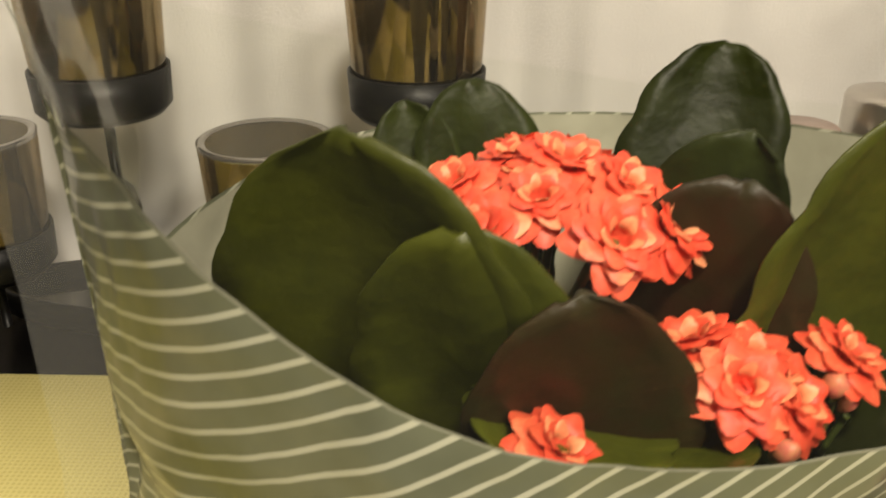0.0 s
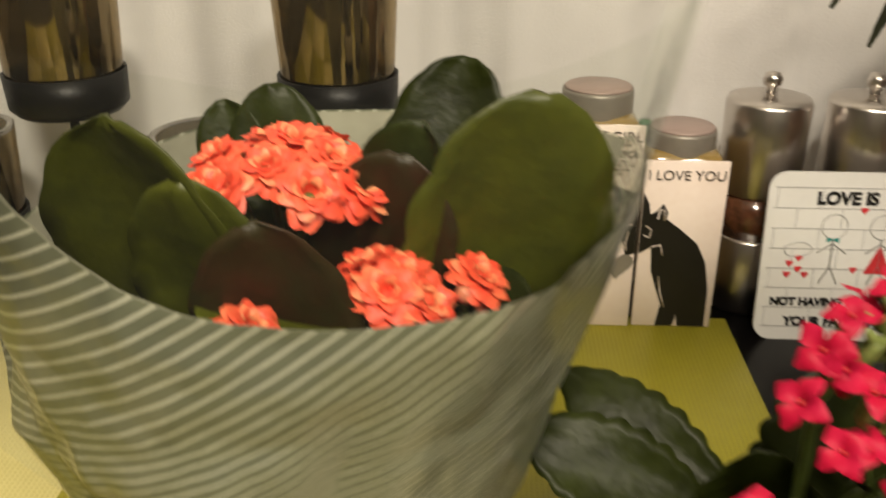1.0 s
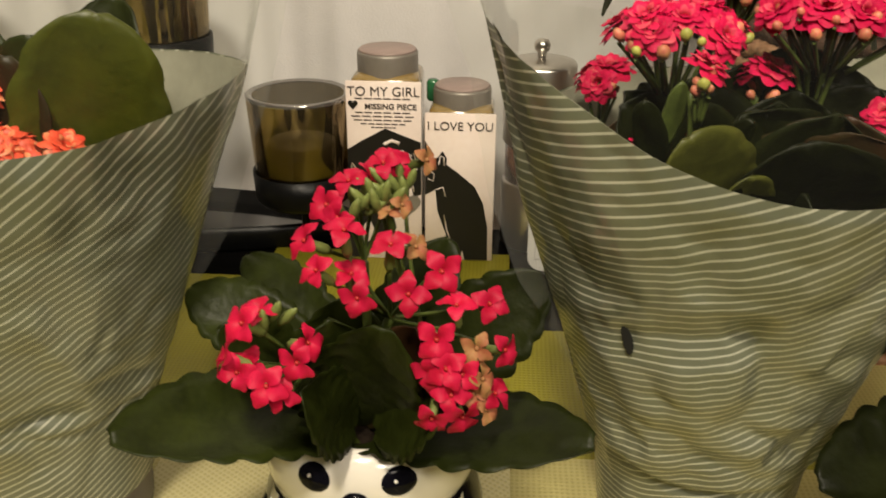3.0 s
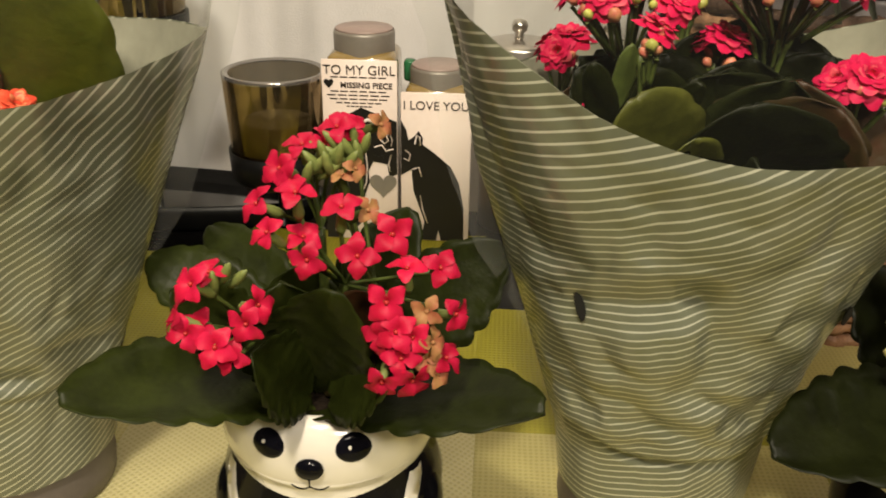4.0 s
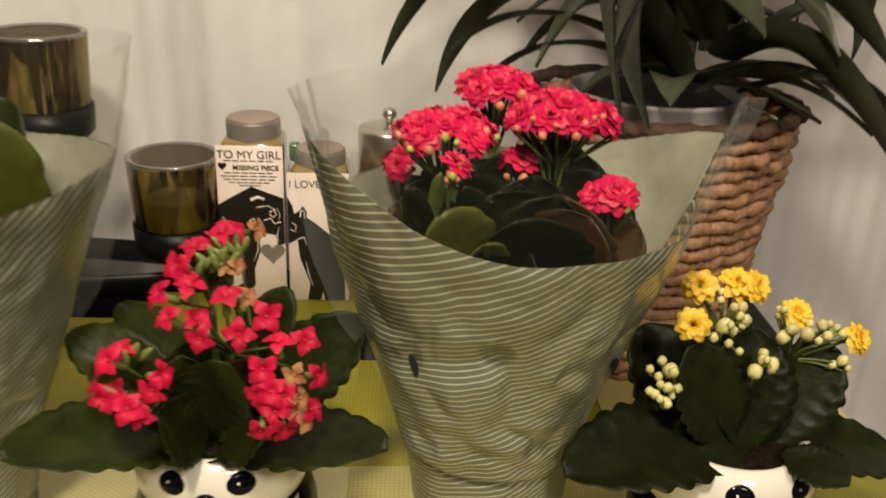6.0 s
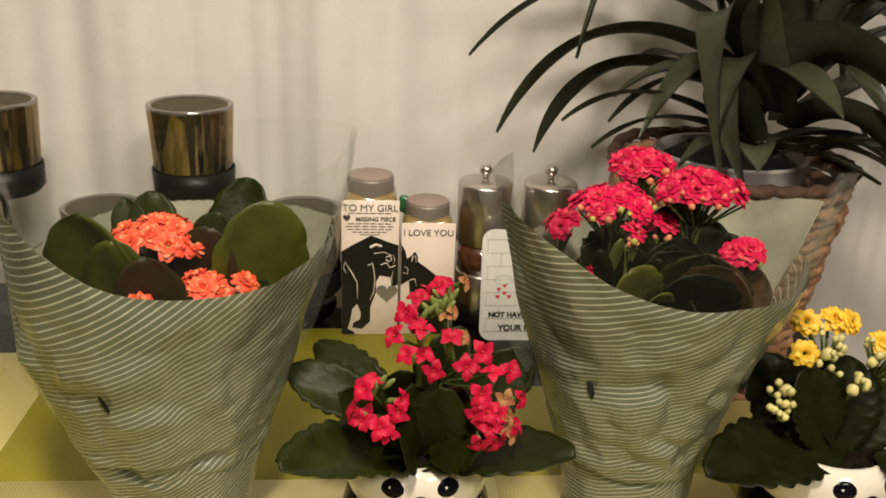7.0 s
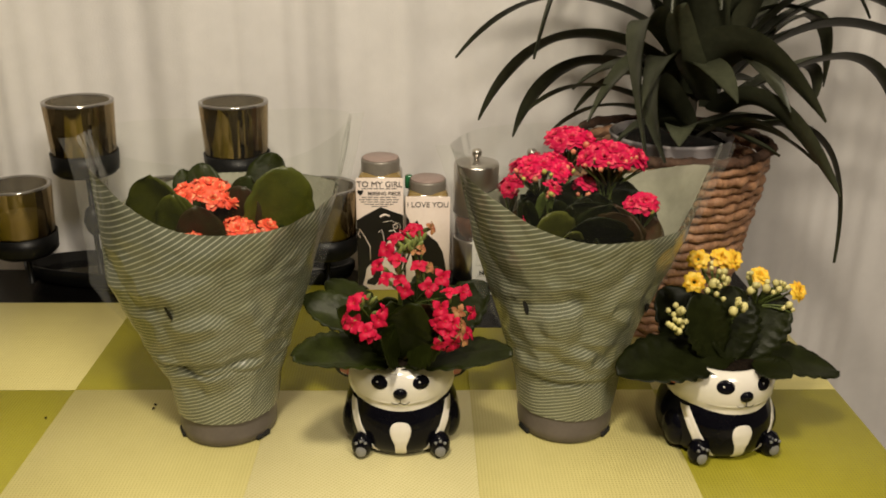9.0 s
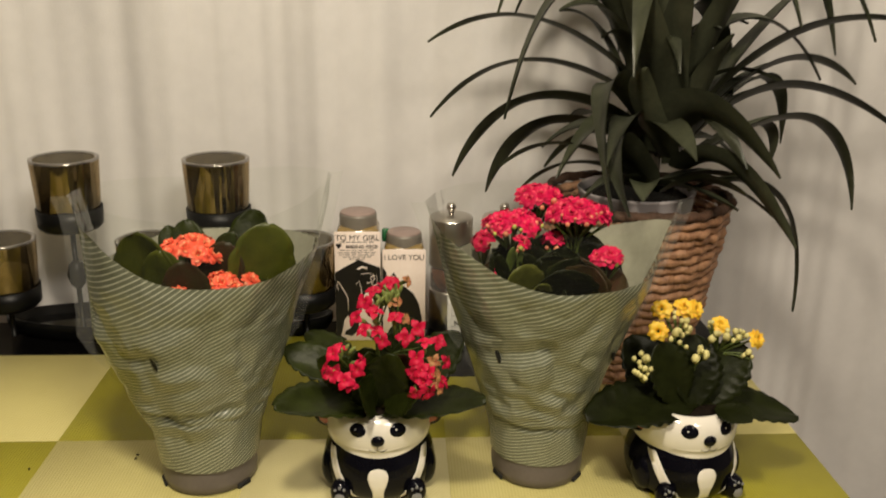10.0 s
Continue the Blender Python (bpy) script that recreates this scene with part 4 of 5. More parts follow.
def cluster(t, at, spread, count, meshes, name, root, seed, buds=0, bud_meshes=None, tilt=(0, -0.35, 0.9), bud_rim=True, step=1.0):
    """A dome of flowers on branching stems: spread holds its half sizes."""
    rnd = random.Random(seed)
    c = Vector(at)
    stems = bmesh.new()
    o = t.matrix_world.translation
    hub = c - Vector((0, -0.004, spread[2] + 0.030))
    tube([p - o for p in bezier([Vector(root), (Vector(root) + hub) / 2 + Vector((0, 0, 0.01)), hub], 6)], [0.0026] * 4 + [0.0022] * 3, 7, stems)

    def stalk(end, r=0.0009):
        tube([p - o for p in bezier([hub, hub.lerp(end, 0.5) + Vector((0, 0, 0.004)), end], 4)], r, 5, stems)
    for k in range(count):
        f = (k + 0.5) / count
        rad, a = math.sqrt(f) * step, 2.39996 * k + rnd.uniform(-0.25, 0.25)
        d = Vector((rad * math.cos(a), rad * math.sin(a), math.sqrt(max(0, 1 - 0.85 * rad * rad))))
        p = c + Vector((d.x * spread[0], d.y * spread[1], d.z * spread[2])) + Vector([rnd.uniform(-0.0015, 0.0015) for _ in range(3)])
        face = Vector((d.x * 1.0, d.y * 1.0, d.z * 0.9)) + Vector(tilt) * 0.7
        put_flower(t, name, meshes[k % len(meshes)], p, face, rnd.uniform(0, 360), rnd.uniform(0.85, 1.1))
        if k % 2 == 0:
            stalk(p - face.normalized() * 0.008, 0.0011)
    for k in range(buds):
        a = 2 * math.pi * (k + rnd.random() * 0.6) / max(1, buds)
        rad = rnd.uniform(0.75, 1.12) if bud_rim else rnd.uniform(0.1, 1.0)
        d = Vector((rad * math.cos(a), rad * math.sin(a), math.sqrt(max(0.02, 1 - 0.8 * min(1, rad * rad)))))
        p = c + Vector((d.x * spread[0] * 1.12, d.y * spread[1] * 1.2, d.z * spread[2])) + Vector((0, -0.004, rnd.uniform(-0.006, 0.003)))
        put_flower(t, "bud", rnd.choice(bud_meshes), p, d + Vector((0, -0.2, 0.6)), rnd.uniform(0, 360), rnd.uniform(0.8, 1.15))
        tube([q - o for q in bezier([p - Vector((0, 0, 0.003)), p.lerp(c, 0.3) - Vector((0, 0, 0.008)), p.lerp(c, 0.7) - Vector((0, 0, 0.016))], 4)], 0.0008, 5, stems)
    part("flower_stalk", stems, STEM, t, "green branching flower stalk")


# ---- wrapped plants ----
def wrap(t, sides, tip_left, tip_right, film_left, film_right, low, r0, depth, fan, seed, hole, pinch, rz=0, back=(0.2, 0.2), folds=()):
    """A flattened cone of printed film round the pot: two panels joined along their sides, low in front and behind,
    rising to a point at either seam, with clear film above the print."""
    rnd = random.Random(seed)
    n = 192
    zc0 = 0.026
    ph = [rnd.uniform(0, 6.3) for _ in range(8)]

    def at_height(table_rows, z):
        """A value between rows of (height, value)."""
        if z <= table_rows[0][0]:
            return table_rows[0][1]
        for (z0, v0), (z1, v1) in zip(table_rows, table_rows[1:]):
            if z <= z1:
                return v0 + (v1 - v0) * (z - z0) / (z1 - z0)
        return table_rows[-1][1]

    def fold_depth(x, z):
        """Sharp creases of the front panel, each a bent line with flat flanks."""
        w = 0.0
        for high, wide, line in folds:
            d = min(math.hypot(x - (x0 + (x1 - x0) * f), z - (z0 + (z1 - z0) * f)) for x0, z0, x1, z1, f in
                    [(p[0], p[1], q[0], q[1], max(0.0, min(1.0, ((x - p[0]) * (q[0] - p[0]) + (z - p[1]) * (q[1] - p[1]))
                                                           / ((q[0] - p[0]) ** 2 + (q[1] - p[1]) ** 2)))) for p, q in zip(line, line[1:])])
            w += high * max(0.0, 1 - d / wide)
        return w

    def section(z, a, plain=False):
        """Place on the wrap at height z and angle a (0: right seam)."""
        f = max(0.0, min(1.0, (z - 0.06) / 0.19))
        left, right = at_height(sides[0], z), at_height(sides[1], z)
        cx, half = (right - left) / 2, (right + left) / 2
        dep = at_height(((0.02, r0), (0.062, r0 + 0.003), (0.12, 0.066), (0.17, 0.080), (0.21, depth), (0.29, depth + 0.006)), z)
        ca, sa = math.cos(a), math.sin(a)
        k = 1 + 0.30 * f
        y = dep * math.copysign(abs(sa) ** k, sa) if abs(sa) > 1e-6 else 0
        if plain:
            return Vector((cx + half * ca, y, z))
        # creases where the film hugs the pot, soft dents above
        w = 0.0012 * math.sin(5 * a + ph[0] + 25 * z) + 0.0009 * math.sin(9 * a + ph[1] - 45 * z)
        line = pinch + 0.005 * math.sin(1.4 * a + ph[3]) + 0.002 * math.sin(7 * a)
        hold = 0.35 + 0.65 * abs(math.sin(1.5 * a + ph[7]))
        w -= hold * (0.0030 * math.exp(-((z - line) / 0.0022) ** 2) - 0.0016 * math.exp(-((z - line - 0.006) / 0.004) ** 2))
        w *= min(1, 0.35 + abs(sa)) * min(1.0, (z - 0.015) / 0.04)
        q = Vector((ca * 1.6 + seed, sa * 1.6, z * 13))
        w += 0.0068 * (abs(noise.noise(q)) - 0.22) * min(1, max(0, z - 0.03) / 0.06)
        w += 0.0026 * (abs(noise.noise(q * 2.3 + Vector((4, 2, 7)))) - 0.2) * min(1, max(0, z - 0.03) / 0.05)
        w += 0.0012 * (abs(noise.noise(q * 5.2 + Vector((1, 8, 3)))) - 0.2) * min(1, max(0, z - 0.03) / 0.05)
        low_fold = math.exp(-((z - 0.095) / 0.030) ** 2)
        w += 0.0050 * low_fold * (abs(noise.noise(Vector((ca * 1.8, sa * 1.8 + seed, z * 48)))) - 0.2)
        if sa < -0.05:
            w += fold_depth(cx + half * ca, z)
        return Vector((cx + (half + w * 0.7) * ca, y + w * (sa if abs(sa) > 0.05 else 0.05), z))

    def print_top(a):
        c = abs(math.cos(a)) ** 2.6
        tip = tip_right if math.cos(a) > 0 else tip_left
        if 0.001 < a < math.pi - 0.001:
            tip = back[1] if math.cos(a) > 0 else back[0]
        return low + (tip - low) * c

    def film_top(a):
        c = abs(math.cos(a)) ** 1.1
        tip = film_right if math.cos(a) > 0 else film_left
        return (low + 0.052) + (tip - low - 0.052) * c
    bm = bmesh.new()
    uv = bm.loops.layers.uv.new("print")
    rows, info = [], {}
    m = 120
    for i in range(m + 1):
        row = []
        for k in range(n):
            a = 2 * math.pi * k / n
            z = zc0 + (print_top(a) - zc0) * i / m
            v = bm.verts.new(section(z, a))
            flat = section(z, a, True)
            u = max(0.0, (flat.x + 0.11) / 0.22)
            rise = flat.z - 0.22 * (fan[0] * u + (fan[1] - fan[0]) * u ** 3 / 3)
            info[v] = (max(0.0, math.cos(a)), (rise + 0.35 * min(0.0, flat.z - 0.185)) / fan[2])
            row.append(v)
        rows.append(row)
    grid_faces(bm, rows, True)
    for fc in bm.faces:
        for lp in fc.loops:
            lp[uv].uv = info[lp.vert]
    turn = pose(0, 0, 0, 0, 0, rz)
    part("printed_wrap", bm, PAPER, t, "sage green film with slanted cream stripes", m=turn)
    bm = bmesh.new()
    rows = []
    for i in range(25):
        row = []
        for k in range(n):
            a = 2 * math.pi * k / n
            z = 0.09 + (print_top(a) - 0.0904) * i / 24
            p, mid = section(z, a), section(z, a + math.pi)
            row.append(bm.verts.new(p + (Vector((mid.x, -p.y, z)) - p).normalized() * 0.0011))
        rows.append(row)
    side = math.asin(0.42) / (2 * math.pi) * n
    for first, last in ((0, n // 2), (math.ceil(n / 2 + side / 4), int(n - side))):
        grid_faces(bm, [row[first:last + 1] for row in rows])
    bmesh.ops.delete(bm, geom=[v for v in bm.verts if not v.link_faces], context="VERTS")
    part("wrap_lining", bm, PAPER_BACK, t, "plain pale reverse of the print", m=turn)
    bm = bmesh.new()
    rows = []
    for i in range(15):
        row = []
        for k in range(n):
            a = 2 * math.pi * k / n
            lo, hi = print_top(a), film_top(a)
            row.append(bm.verts.new(section(lo + (hi - lo) * i / 14, a)))
        rows.append(row)
    grid_faces(bm, rows, True)
    part("clear_film", bm, FILM, t, "clear plastic film rising above the print", m=turn)
    for a, sgn, top in ((0.0, 1, film_right), (math.pi, -1, film_left)):
        bm = bmesh.new()
        rows = []
        for i in range(41):
            z = 0.10 + (top - 0.10) * i / 40
            p = section(z, a)
            w = 0.013 * min(1, (z - 0.095) / 0.05)
            rows.append([bm.verts.new(p + Vector((sgn * w * s, 0.0015 * math.sin(z * 60 + s), 0))) for s in (-0.1, 0.5, 1)])
        grid_faces(bm, rows)
        part("seam", bm, SEAM, t, "clear welded side seam", m=turn)
    # the hanging hole punched through the front panel
    for a, z in hole:
        p = section(z, a)
        q = section(z, a + 0.02) - section(z, a - 0.02)
        nrm = q.cross(section(z + 0.003, a) - section(z - 0.003, a)).normalized()
        bm = bmesh.new()
        m4 = Matrix.Translation(p + nrm * 0.0016) @ nrm.to_track_quat("Z", "Y").to_matrix().to_4x4() @ pose(0, 0, 0, 0, 0, 18)
        for zz in (0, 0.0006):
            bm.faces.new([bm.verts.new(m4 @ Vector((0.0021 * math.cos(2 * math.pi * k / 18), 0.0062 * math.sin(2 * math.pi * k / 18) * (1 - 0.3 * math.cos(2 * math.pi * k / 18)), zz)))
                          for k in range(18)])
        part("punched_hole", bm, HOLE, t, "dark punched hanging hole", smooth=False, m=turn)
    pot = part("nursery_pot", revolve([(0.0400, 0.0), (0.0435, 0.002), (0.0445, 0.010), (0.0440, 0.022), (0.0430, 0.070), (0.0436, 0.072), (0.0440, 0.082),
                                       (0.0425, 0.082), (0.0410, 0.074)], 56), POT_GREY, t, "grey-brown plastic nursery pot")
    part("soil", revolve([(0.0415, 0.076), (0.03, 0.080), (0.002, 0.081)], 32, close=False), SOIL, pot)
    for a in (-35, 80, 205):
        part("drain_notch", box((0.016, 0.004, 0.005), (0, 0, 0.0015), 0.001, 1), HOLE, pot, m=pose(0.0432 * math.cos(radians(a)), 0.0432 * math.sin(radians(a)), 0.001, 0, 0, a + 90))


S1 = (0.013, 0.184, T)
w1 = thing("wrapped_kalanchoe", S1, "orange double kalanchoe in striped sage green film wrap", "potted plant", "wrapped kalanchoes")
wrap(w1, (((0.02, 0.046), (0.062, 0.051), (0.082, 0.063), (0.122, 0.077), (0.160, 0.092), (0.250, 0.092), (0.290, 0.100)),
          ((0.02, 0.046), (0.060, 0.052), (0.088, 0.062), (0.160, 0.088), (0.216, 0.108), (0.290, 0.126))),
     0.258, 0.228, 0.285, 0.288, 0.219, 0.0460, 0.088, (0.70, 0.90, 0.0050), 3, ((radians(239), 0.150),), 0.084, 20, (0.206, 0.226),
     ((-0.0050, 0.008, ((-0.049, 0.083), (-0.019, 0.088), (0.020, 0.092))), (-0.0040, 0.013, ((-0.001, 0.187), (-0.006, 0.143))),
      (0.0040, 0.012, ((-0.040, 0.131), (-0.015, 0.135))), (0.0040, 0.012, ((0.016, 0.143), (0.028, 0.110))),
      (-0.0050, 0.013, ((-0.089, 0.182), (-0.075, 0.147), (-0.053, 0.153)))))
R1 = (0.015, 0.184, T + 0.09)
put_leaf(w1, (0.056, 0.166, 0.900), (0.085, 0.150, 1.009), 0.058, (0.35, -0.95, 0.2), 0.03, 0.08, 6, LEAF)
put_leaf(w1, (-0.004, 0.160, 0.900), (-0.018, 0.130, 1.007), 0.060, (-0.3, -0.95, 0.2), 0.03, 0.10, 6, LEAF)
put_leaf(w1, (0.006, 0.152, 0.905), (-0.001, 0.124, 0.994), 0.042, (-0.15, -1, 0.2), 0.03, 0.06, 6, LEAF)
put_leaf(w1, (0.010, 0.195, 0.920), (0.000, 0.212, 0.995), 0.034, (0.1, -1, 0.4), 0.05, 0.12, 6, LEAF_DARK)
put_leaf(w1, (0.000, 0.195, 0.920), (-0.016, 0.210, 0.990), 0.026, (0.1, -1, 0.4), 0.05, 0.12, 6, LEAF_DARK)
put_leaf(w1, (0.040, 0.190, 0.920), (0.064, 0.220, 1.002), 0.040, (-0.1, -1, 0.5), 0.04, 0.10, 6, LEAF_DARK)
put_leaf(w1, (0.024, 0.150, 0.900), (0.016, 0.118, 0.986), 0.042, (0.1, -1, 0.25), 0.05, 0.12, 6, LEAF_RED)
put_leaf(w1, (0.034, 0.168, 0.905), (0.048, 0.150, 0.993), 0.044, (-0.1, -1, 0.3), 0.06, 0.12, 6, LEAF_RED)
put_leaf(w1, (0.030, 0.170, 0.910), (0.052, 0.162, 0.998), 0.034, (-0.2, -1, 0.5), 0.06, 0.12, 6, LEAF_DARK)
put_leaf(w1, (0.026, 0.160, 0.945), (0.012, 0.106, 0.962), 0.036, (0.0, -0.5, 1), 0.06, 0.10, 6, LEAF)
put_leaf(w1, (0.030, 0.160, 0.940), (0.034, 0.108, 0.957), 0.034, (0.0, -0.4, 1), 0.06, 0.10, 6, LEAF)
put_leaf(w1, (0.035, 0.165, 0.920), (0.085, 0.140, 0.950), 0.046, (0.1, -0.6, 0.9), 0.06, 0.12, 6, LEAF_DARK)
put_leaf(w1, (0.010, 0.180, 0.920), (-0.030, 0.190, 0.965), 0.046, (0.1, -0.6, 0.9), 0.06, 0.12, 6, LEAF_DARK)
cluster(w1, (0.013, 0.162, 0.976), (0.024, 0.024, 0.012), 14, ORANGE_FLOWERS, "flower", R1, 5, 0, PINK_BUDS)
cluster(w1, (0.045, 0.136, 0.954), (0.012, 0.010, 0.010), 6, ORANGE_FLOWERS, "flower", R1, 6, 4, PINK_BUDS)
cluster(w1, (0.067, 0.142, 0.959), (0.003, 0.003, 0.004), 1, ORANGE_FLOWERS, "flower", R1, 7, 2, PINK_BUDS)
cluster(w1, (0.010, 0.118, 0.955), (0.003, 0.003, 0.004), 1, ORANGE_FLOWERS, "flower", R1, 8, 1, PINK_BUDS)

S2 = (0.330, 0.188, T)
w2 = thing("wrapped_kalanchoe", S2, "carmine double kalanchoe in striped sage green film wrap", "potted plant", "wrapped kalanchoes")
wrap(w2, (((0.02, 0.045), (0.055, 0.048), (0.108, 0.064), (0.186, 0.089), (0.245, 0.103), (0.275, 0.112)),
          ((0.02, 0.045), (0.055, 0.048), (0.108, 0.061), (0.153, 0.077), (0.202, 0.101), (0.275, 0.124))),
     0.257, 0.215, 0.272, 0.270, 0.215, 0.0450, 0.092, (0.36, 1.10, 0.0046), 8, ((radians(227), 0.143), (radians(320), 0.138)), 0.070, 4, (0.210, 0.250),
     ((-0.0055, 0.014, ((-0.052, 0.145), (-0.030, 0.153), (-0.014, 0.158))), (-0.0032, 0.010, ((-0.014, 0.160), (-0.007, 0.154), (-0.003, 0.131), (-0.007, 0.113), (0.004, 0.104))),
      (0.0040, 0.014, ((-0.058, 0.150), (-0.051, 0.114), (-0.032, 0.085))), (-0.0032, 0.010, ((-0.034, 0.194), (-0.033, 0.180))),
      (0.0032, 0.011, ((0.028, 0.171), (0.015, 0.144), (0.031, 0.132))), (0.0026, 0.008, ((0.006, 0.112), (0.036, 0.104))),
      (-0.0026, 0.009, ((-0.058, 0.094), (-0.029, 0.088), (0.023, 0.093)))))
R2 = (0.332, 0.188, T + 0.09)
put_leaf(w2, (0.317, 0.150, 0.927), (0.293, 0.120, 0.979), 0.040, (0.2, -1, 0.3), 0.03, 0.06, 5, LEAF_YOUNG)
put_leaf(w2, (0.314, 0.146, 0.927), (0.315, 0.120, 0.966), 0.024, (0.3, -1, 0.15), 0.02, 0.04, 5, LEAF_YOUNG)
put_leaf(w2, (0.291, 0.150, 0.952), (0.280, 0.138, 0.986), 0.012, (-0.3, -1, 0.3), 0.05, 0.10, 3, LEAF_SHADED)
put_leaf(w2, (0.290, 0.150, 0.965), (0.293, 0.142, 0.992), 0.008, (0.1, -1, 0.2), 0.05, 0.10, 3, STEM)
put_leaf(w2, (0.306, 0.150, 0.962), (0.318, 0.138, 0.980), 0.009, (0.2, -1, 0.5), 0.05, 0.10, 3, LEAF_SHADED)
# inner leaves below the flowers: most carry their shade in the colour
put_leaf(w2, (0.340, 0.170, 0.918), (0.318, 0.150, 0.978), 0.062, (0.1, -1, 0.5), 0.06, 0.12, 6, LEAF_SHADED)
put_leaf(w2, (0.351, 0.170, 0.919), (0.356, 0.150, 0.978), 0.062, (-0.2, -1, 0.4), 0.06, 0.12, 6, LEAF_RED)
put_leaf(w2, (0.343, 0.150, 0.925), (0.331, 0.120, 0.978), 0.060, (-0.1, -1, 0.4), 0.06, 0.12, 6, LEAF_SHADED)
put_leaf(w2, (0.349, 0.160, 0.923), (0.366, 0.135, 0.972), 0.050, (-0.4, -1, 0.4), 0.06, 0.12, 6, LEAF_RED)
put_leaf(w2, (0.330, 0.150, 0.925), (0.337, 0.130, 0.957), 0.050, (-0.1, -0.7, 0.8), 0.06, 0.12, 6, LEAF_SHADED)
put_leaf(w2, (0.326, 0.180, 0.918), (0.278, 0.170, 0.975), 0.044, (0.4, -1, 0.4), 0.06, 0.12, 6, LEAF_SHADED)
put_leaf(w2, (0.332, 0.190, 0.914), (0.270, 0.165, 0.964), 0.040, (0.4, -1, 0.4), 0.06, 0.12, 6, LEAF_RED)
put_leaf(w2, (0.348, 0.210, 0.906), (0.363, 0.230, 0.985), 0.060, (0, -1, 0.6), 0.06, 0.12, 6, LEAF_SHADED)
put_leaf(w2, (0.346, 0.210, 0.906), (0.313, 0.230, 0.970), 0.050, (0, -1, 0.6), 0.06, 0.12, 6, LEAF_SHADED)
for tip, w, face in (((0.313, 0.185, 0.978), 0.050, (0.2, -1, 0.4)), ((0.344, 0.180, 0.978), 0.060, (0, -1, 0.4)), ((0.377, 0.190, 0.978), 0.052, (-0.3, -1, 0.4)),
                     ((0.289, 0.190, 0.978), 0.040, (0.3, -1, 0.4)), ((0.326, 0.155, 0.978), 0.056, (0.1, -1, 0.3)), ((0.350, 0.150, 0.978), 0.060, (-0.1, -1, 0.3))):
    put_leaf(w2, (0.332, 0.192, T + 0.11), tip, w, face, 0.05, 0.12, 6, LEAF_SHADED)
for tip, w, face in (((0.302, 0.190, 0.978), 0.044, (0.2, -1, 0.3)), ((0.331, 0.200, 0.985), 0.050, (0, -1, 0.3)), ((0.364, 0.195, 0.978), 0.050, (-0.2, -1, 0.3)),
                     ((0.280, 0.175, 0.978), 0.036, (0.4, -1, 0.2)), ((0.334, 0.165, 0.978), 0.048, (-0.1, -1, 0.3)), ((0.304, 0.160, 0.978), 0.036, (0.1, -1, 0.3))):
    put_leaf(w2, (0.332, 0.198, T + 0.13), tip, w, face, 0.05, 0.12, 6, LEAF_SHADED)
put_leaf(w2, (0.352, 0.165, 0.915), (0.392, 0.160, 0.964), 0.046, (-0.3, -1, 0.4), 0.05, 0.10, 6, LEAF_RED)
put_leaf(w2, (0.350, 0.180, 0.915), (0.388, 0.190, 0.975), 0.050, (-0.2, -1, 0.4), 0.05, 0.10, 6, LEAF_SHADED)
put_leaf(w2, (0.345, 0.190, 0.915), (0.372, 0.215, 0.982), 0.056, (-0.1, -1, 0.4), 0.05, 0.10, 6, LEAF_SHADED)
cluster(w2, (0.326, 0.222, 1.010), (0.018, 0.016, 0.010), 9, CARMINE_FLOWERS, "flower", R2, 11, 14, SMALL_PALE + PINK_BUDS, bud_rim=False)
cluster(w2, (0.357, 0.192, 1.000), (0.023, 0.019, 0.015), 14, CARMINE_FLOWERS, "flower", R2, 12, 20, PINK_BUDS)
cluster(w2, (0.296, 0.175, 0.996), (0.022, 0.017, 0.012), 11, CARMINE_FLOWERS, "flower", R2, 13, 18, SMALL_PALE + PINK_BUDS)
cluster(w2, (0.299, 0.139, 0.995), (0.003, 0.003, 0.003), 1, CARMINE_FLOWERS, "flower", R2, 15, 6, SMALL_PALE + PINK_BUDS)
cluster(w2, (0.335, 0.196, 0.978), (0.005, 0.005, 0.005), 2, CARMINE_FLOWERS, "flower", R2, 16, 4, PINK_BUDS)
cluster(w2, (0.380, 0.161, 0.972), (0.009, 0.008, 0.006), 5, CARMINE_FLOWERS, "flower", R2, 17, 6, SMALL_PALE + PINK_BUDS)
cluster(w2, (0.280, 0.172, 0.956), (0.005, 0.004, 0.004), 2, CARMINE_FLOWERS, "flower", R2, 18, 2, PINK_BUDS)
cluster(w2, (0.275, 0.226, 0.966), (0.006, 0.006, 0.008), 3, CARMINE_FLOWERS, "flower", R2, 19, 4, SMALL_PALE + PINK_BUDS, (-0.8, -0.2, 0.4))


# ---- panda pots ----
PROFILE = ((0.0380, 0.000), (0.0445, 0.002), (0.0500, 0.010), (0.0525, 0.020), (0.0525, 0.030), (0.0500, 0.040), (0.0468, 0.048),
           (0.0462, 0.051), (0.0478, 0.0545), (0.0492, 0.060), (0.0497, 0.068), (0.0490, 0.074), (0.0470, 0.079), (0.0440, 0.0830), (0.0405, 0.0855),
           (0.0385, 0.0860), (0.0370, 0.0840), (0.0360, 0.072), (0.0355, 0.060))


def radius_at(z):
    for (r0, z0), (r1, z1) in zip(PROFILE, PROFILE[1:16]):
        if z0 <= z <= z1:
            return r0 + (r1 - r0) * (z - z0) / (z1 - z0)
    return PROFILE[0][0] if z < 0 else PROFILE[15][0]


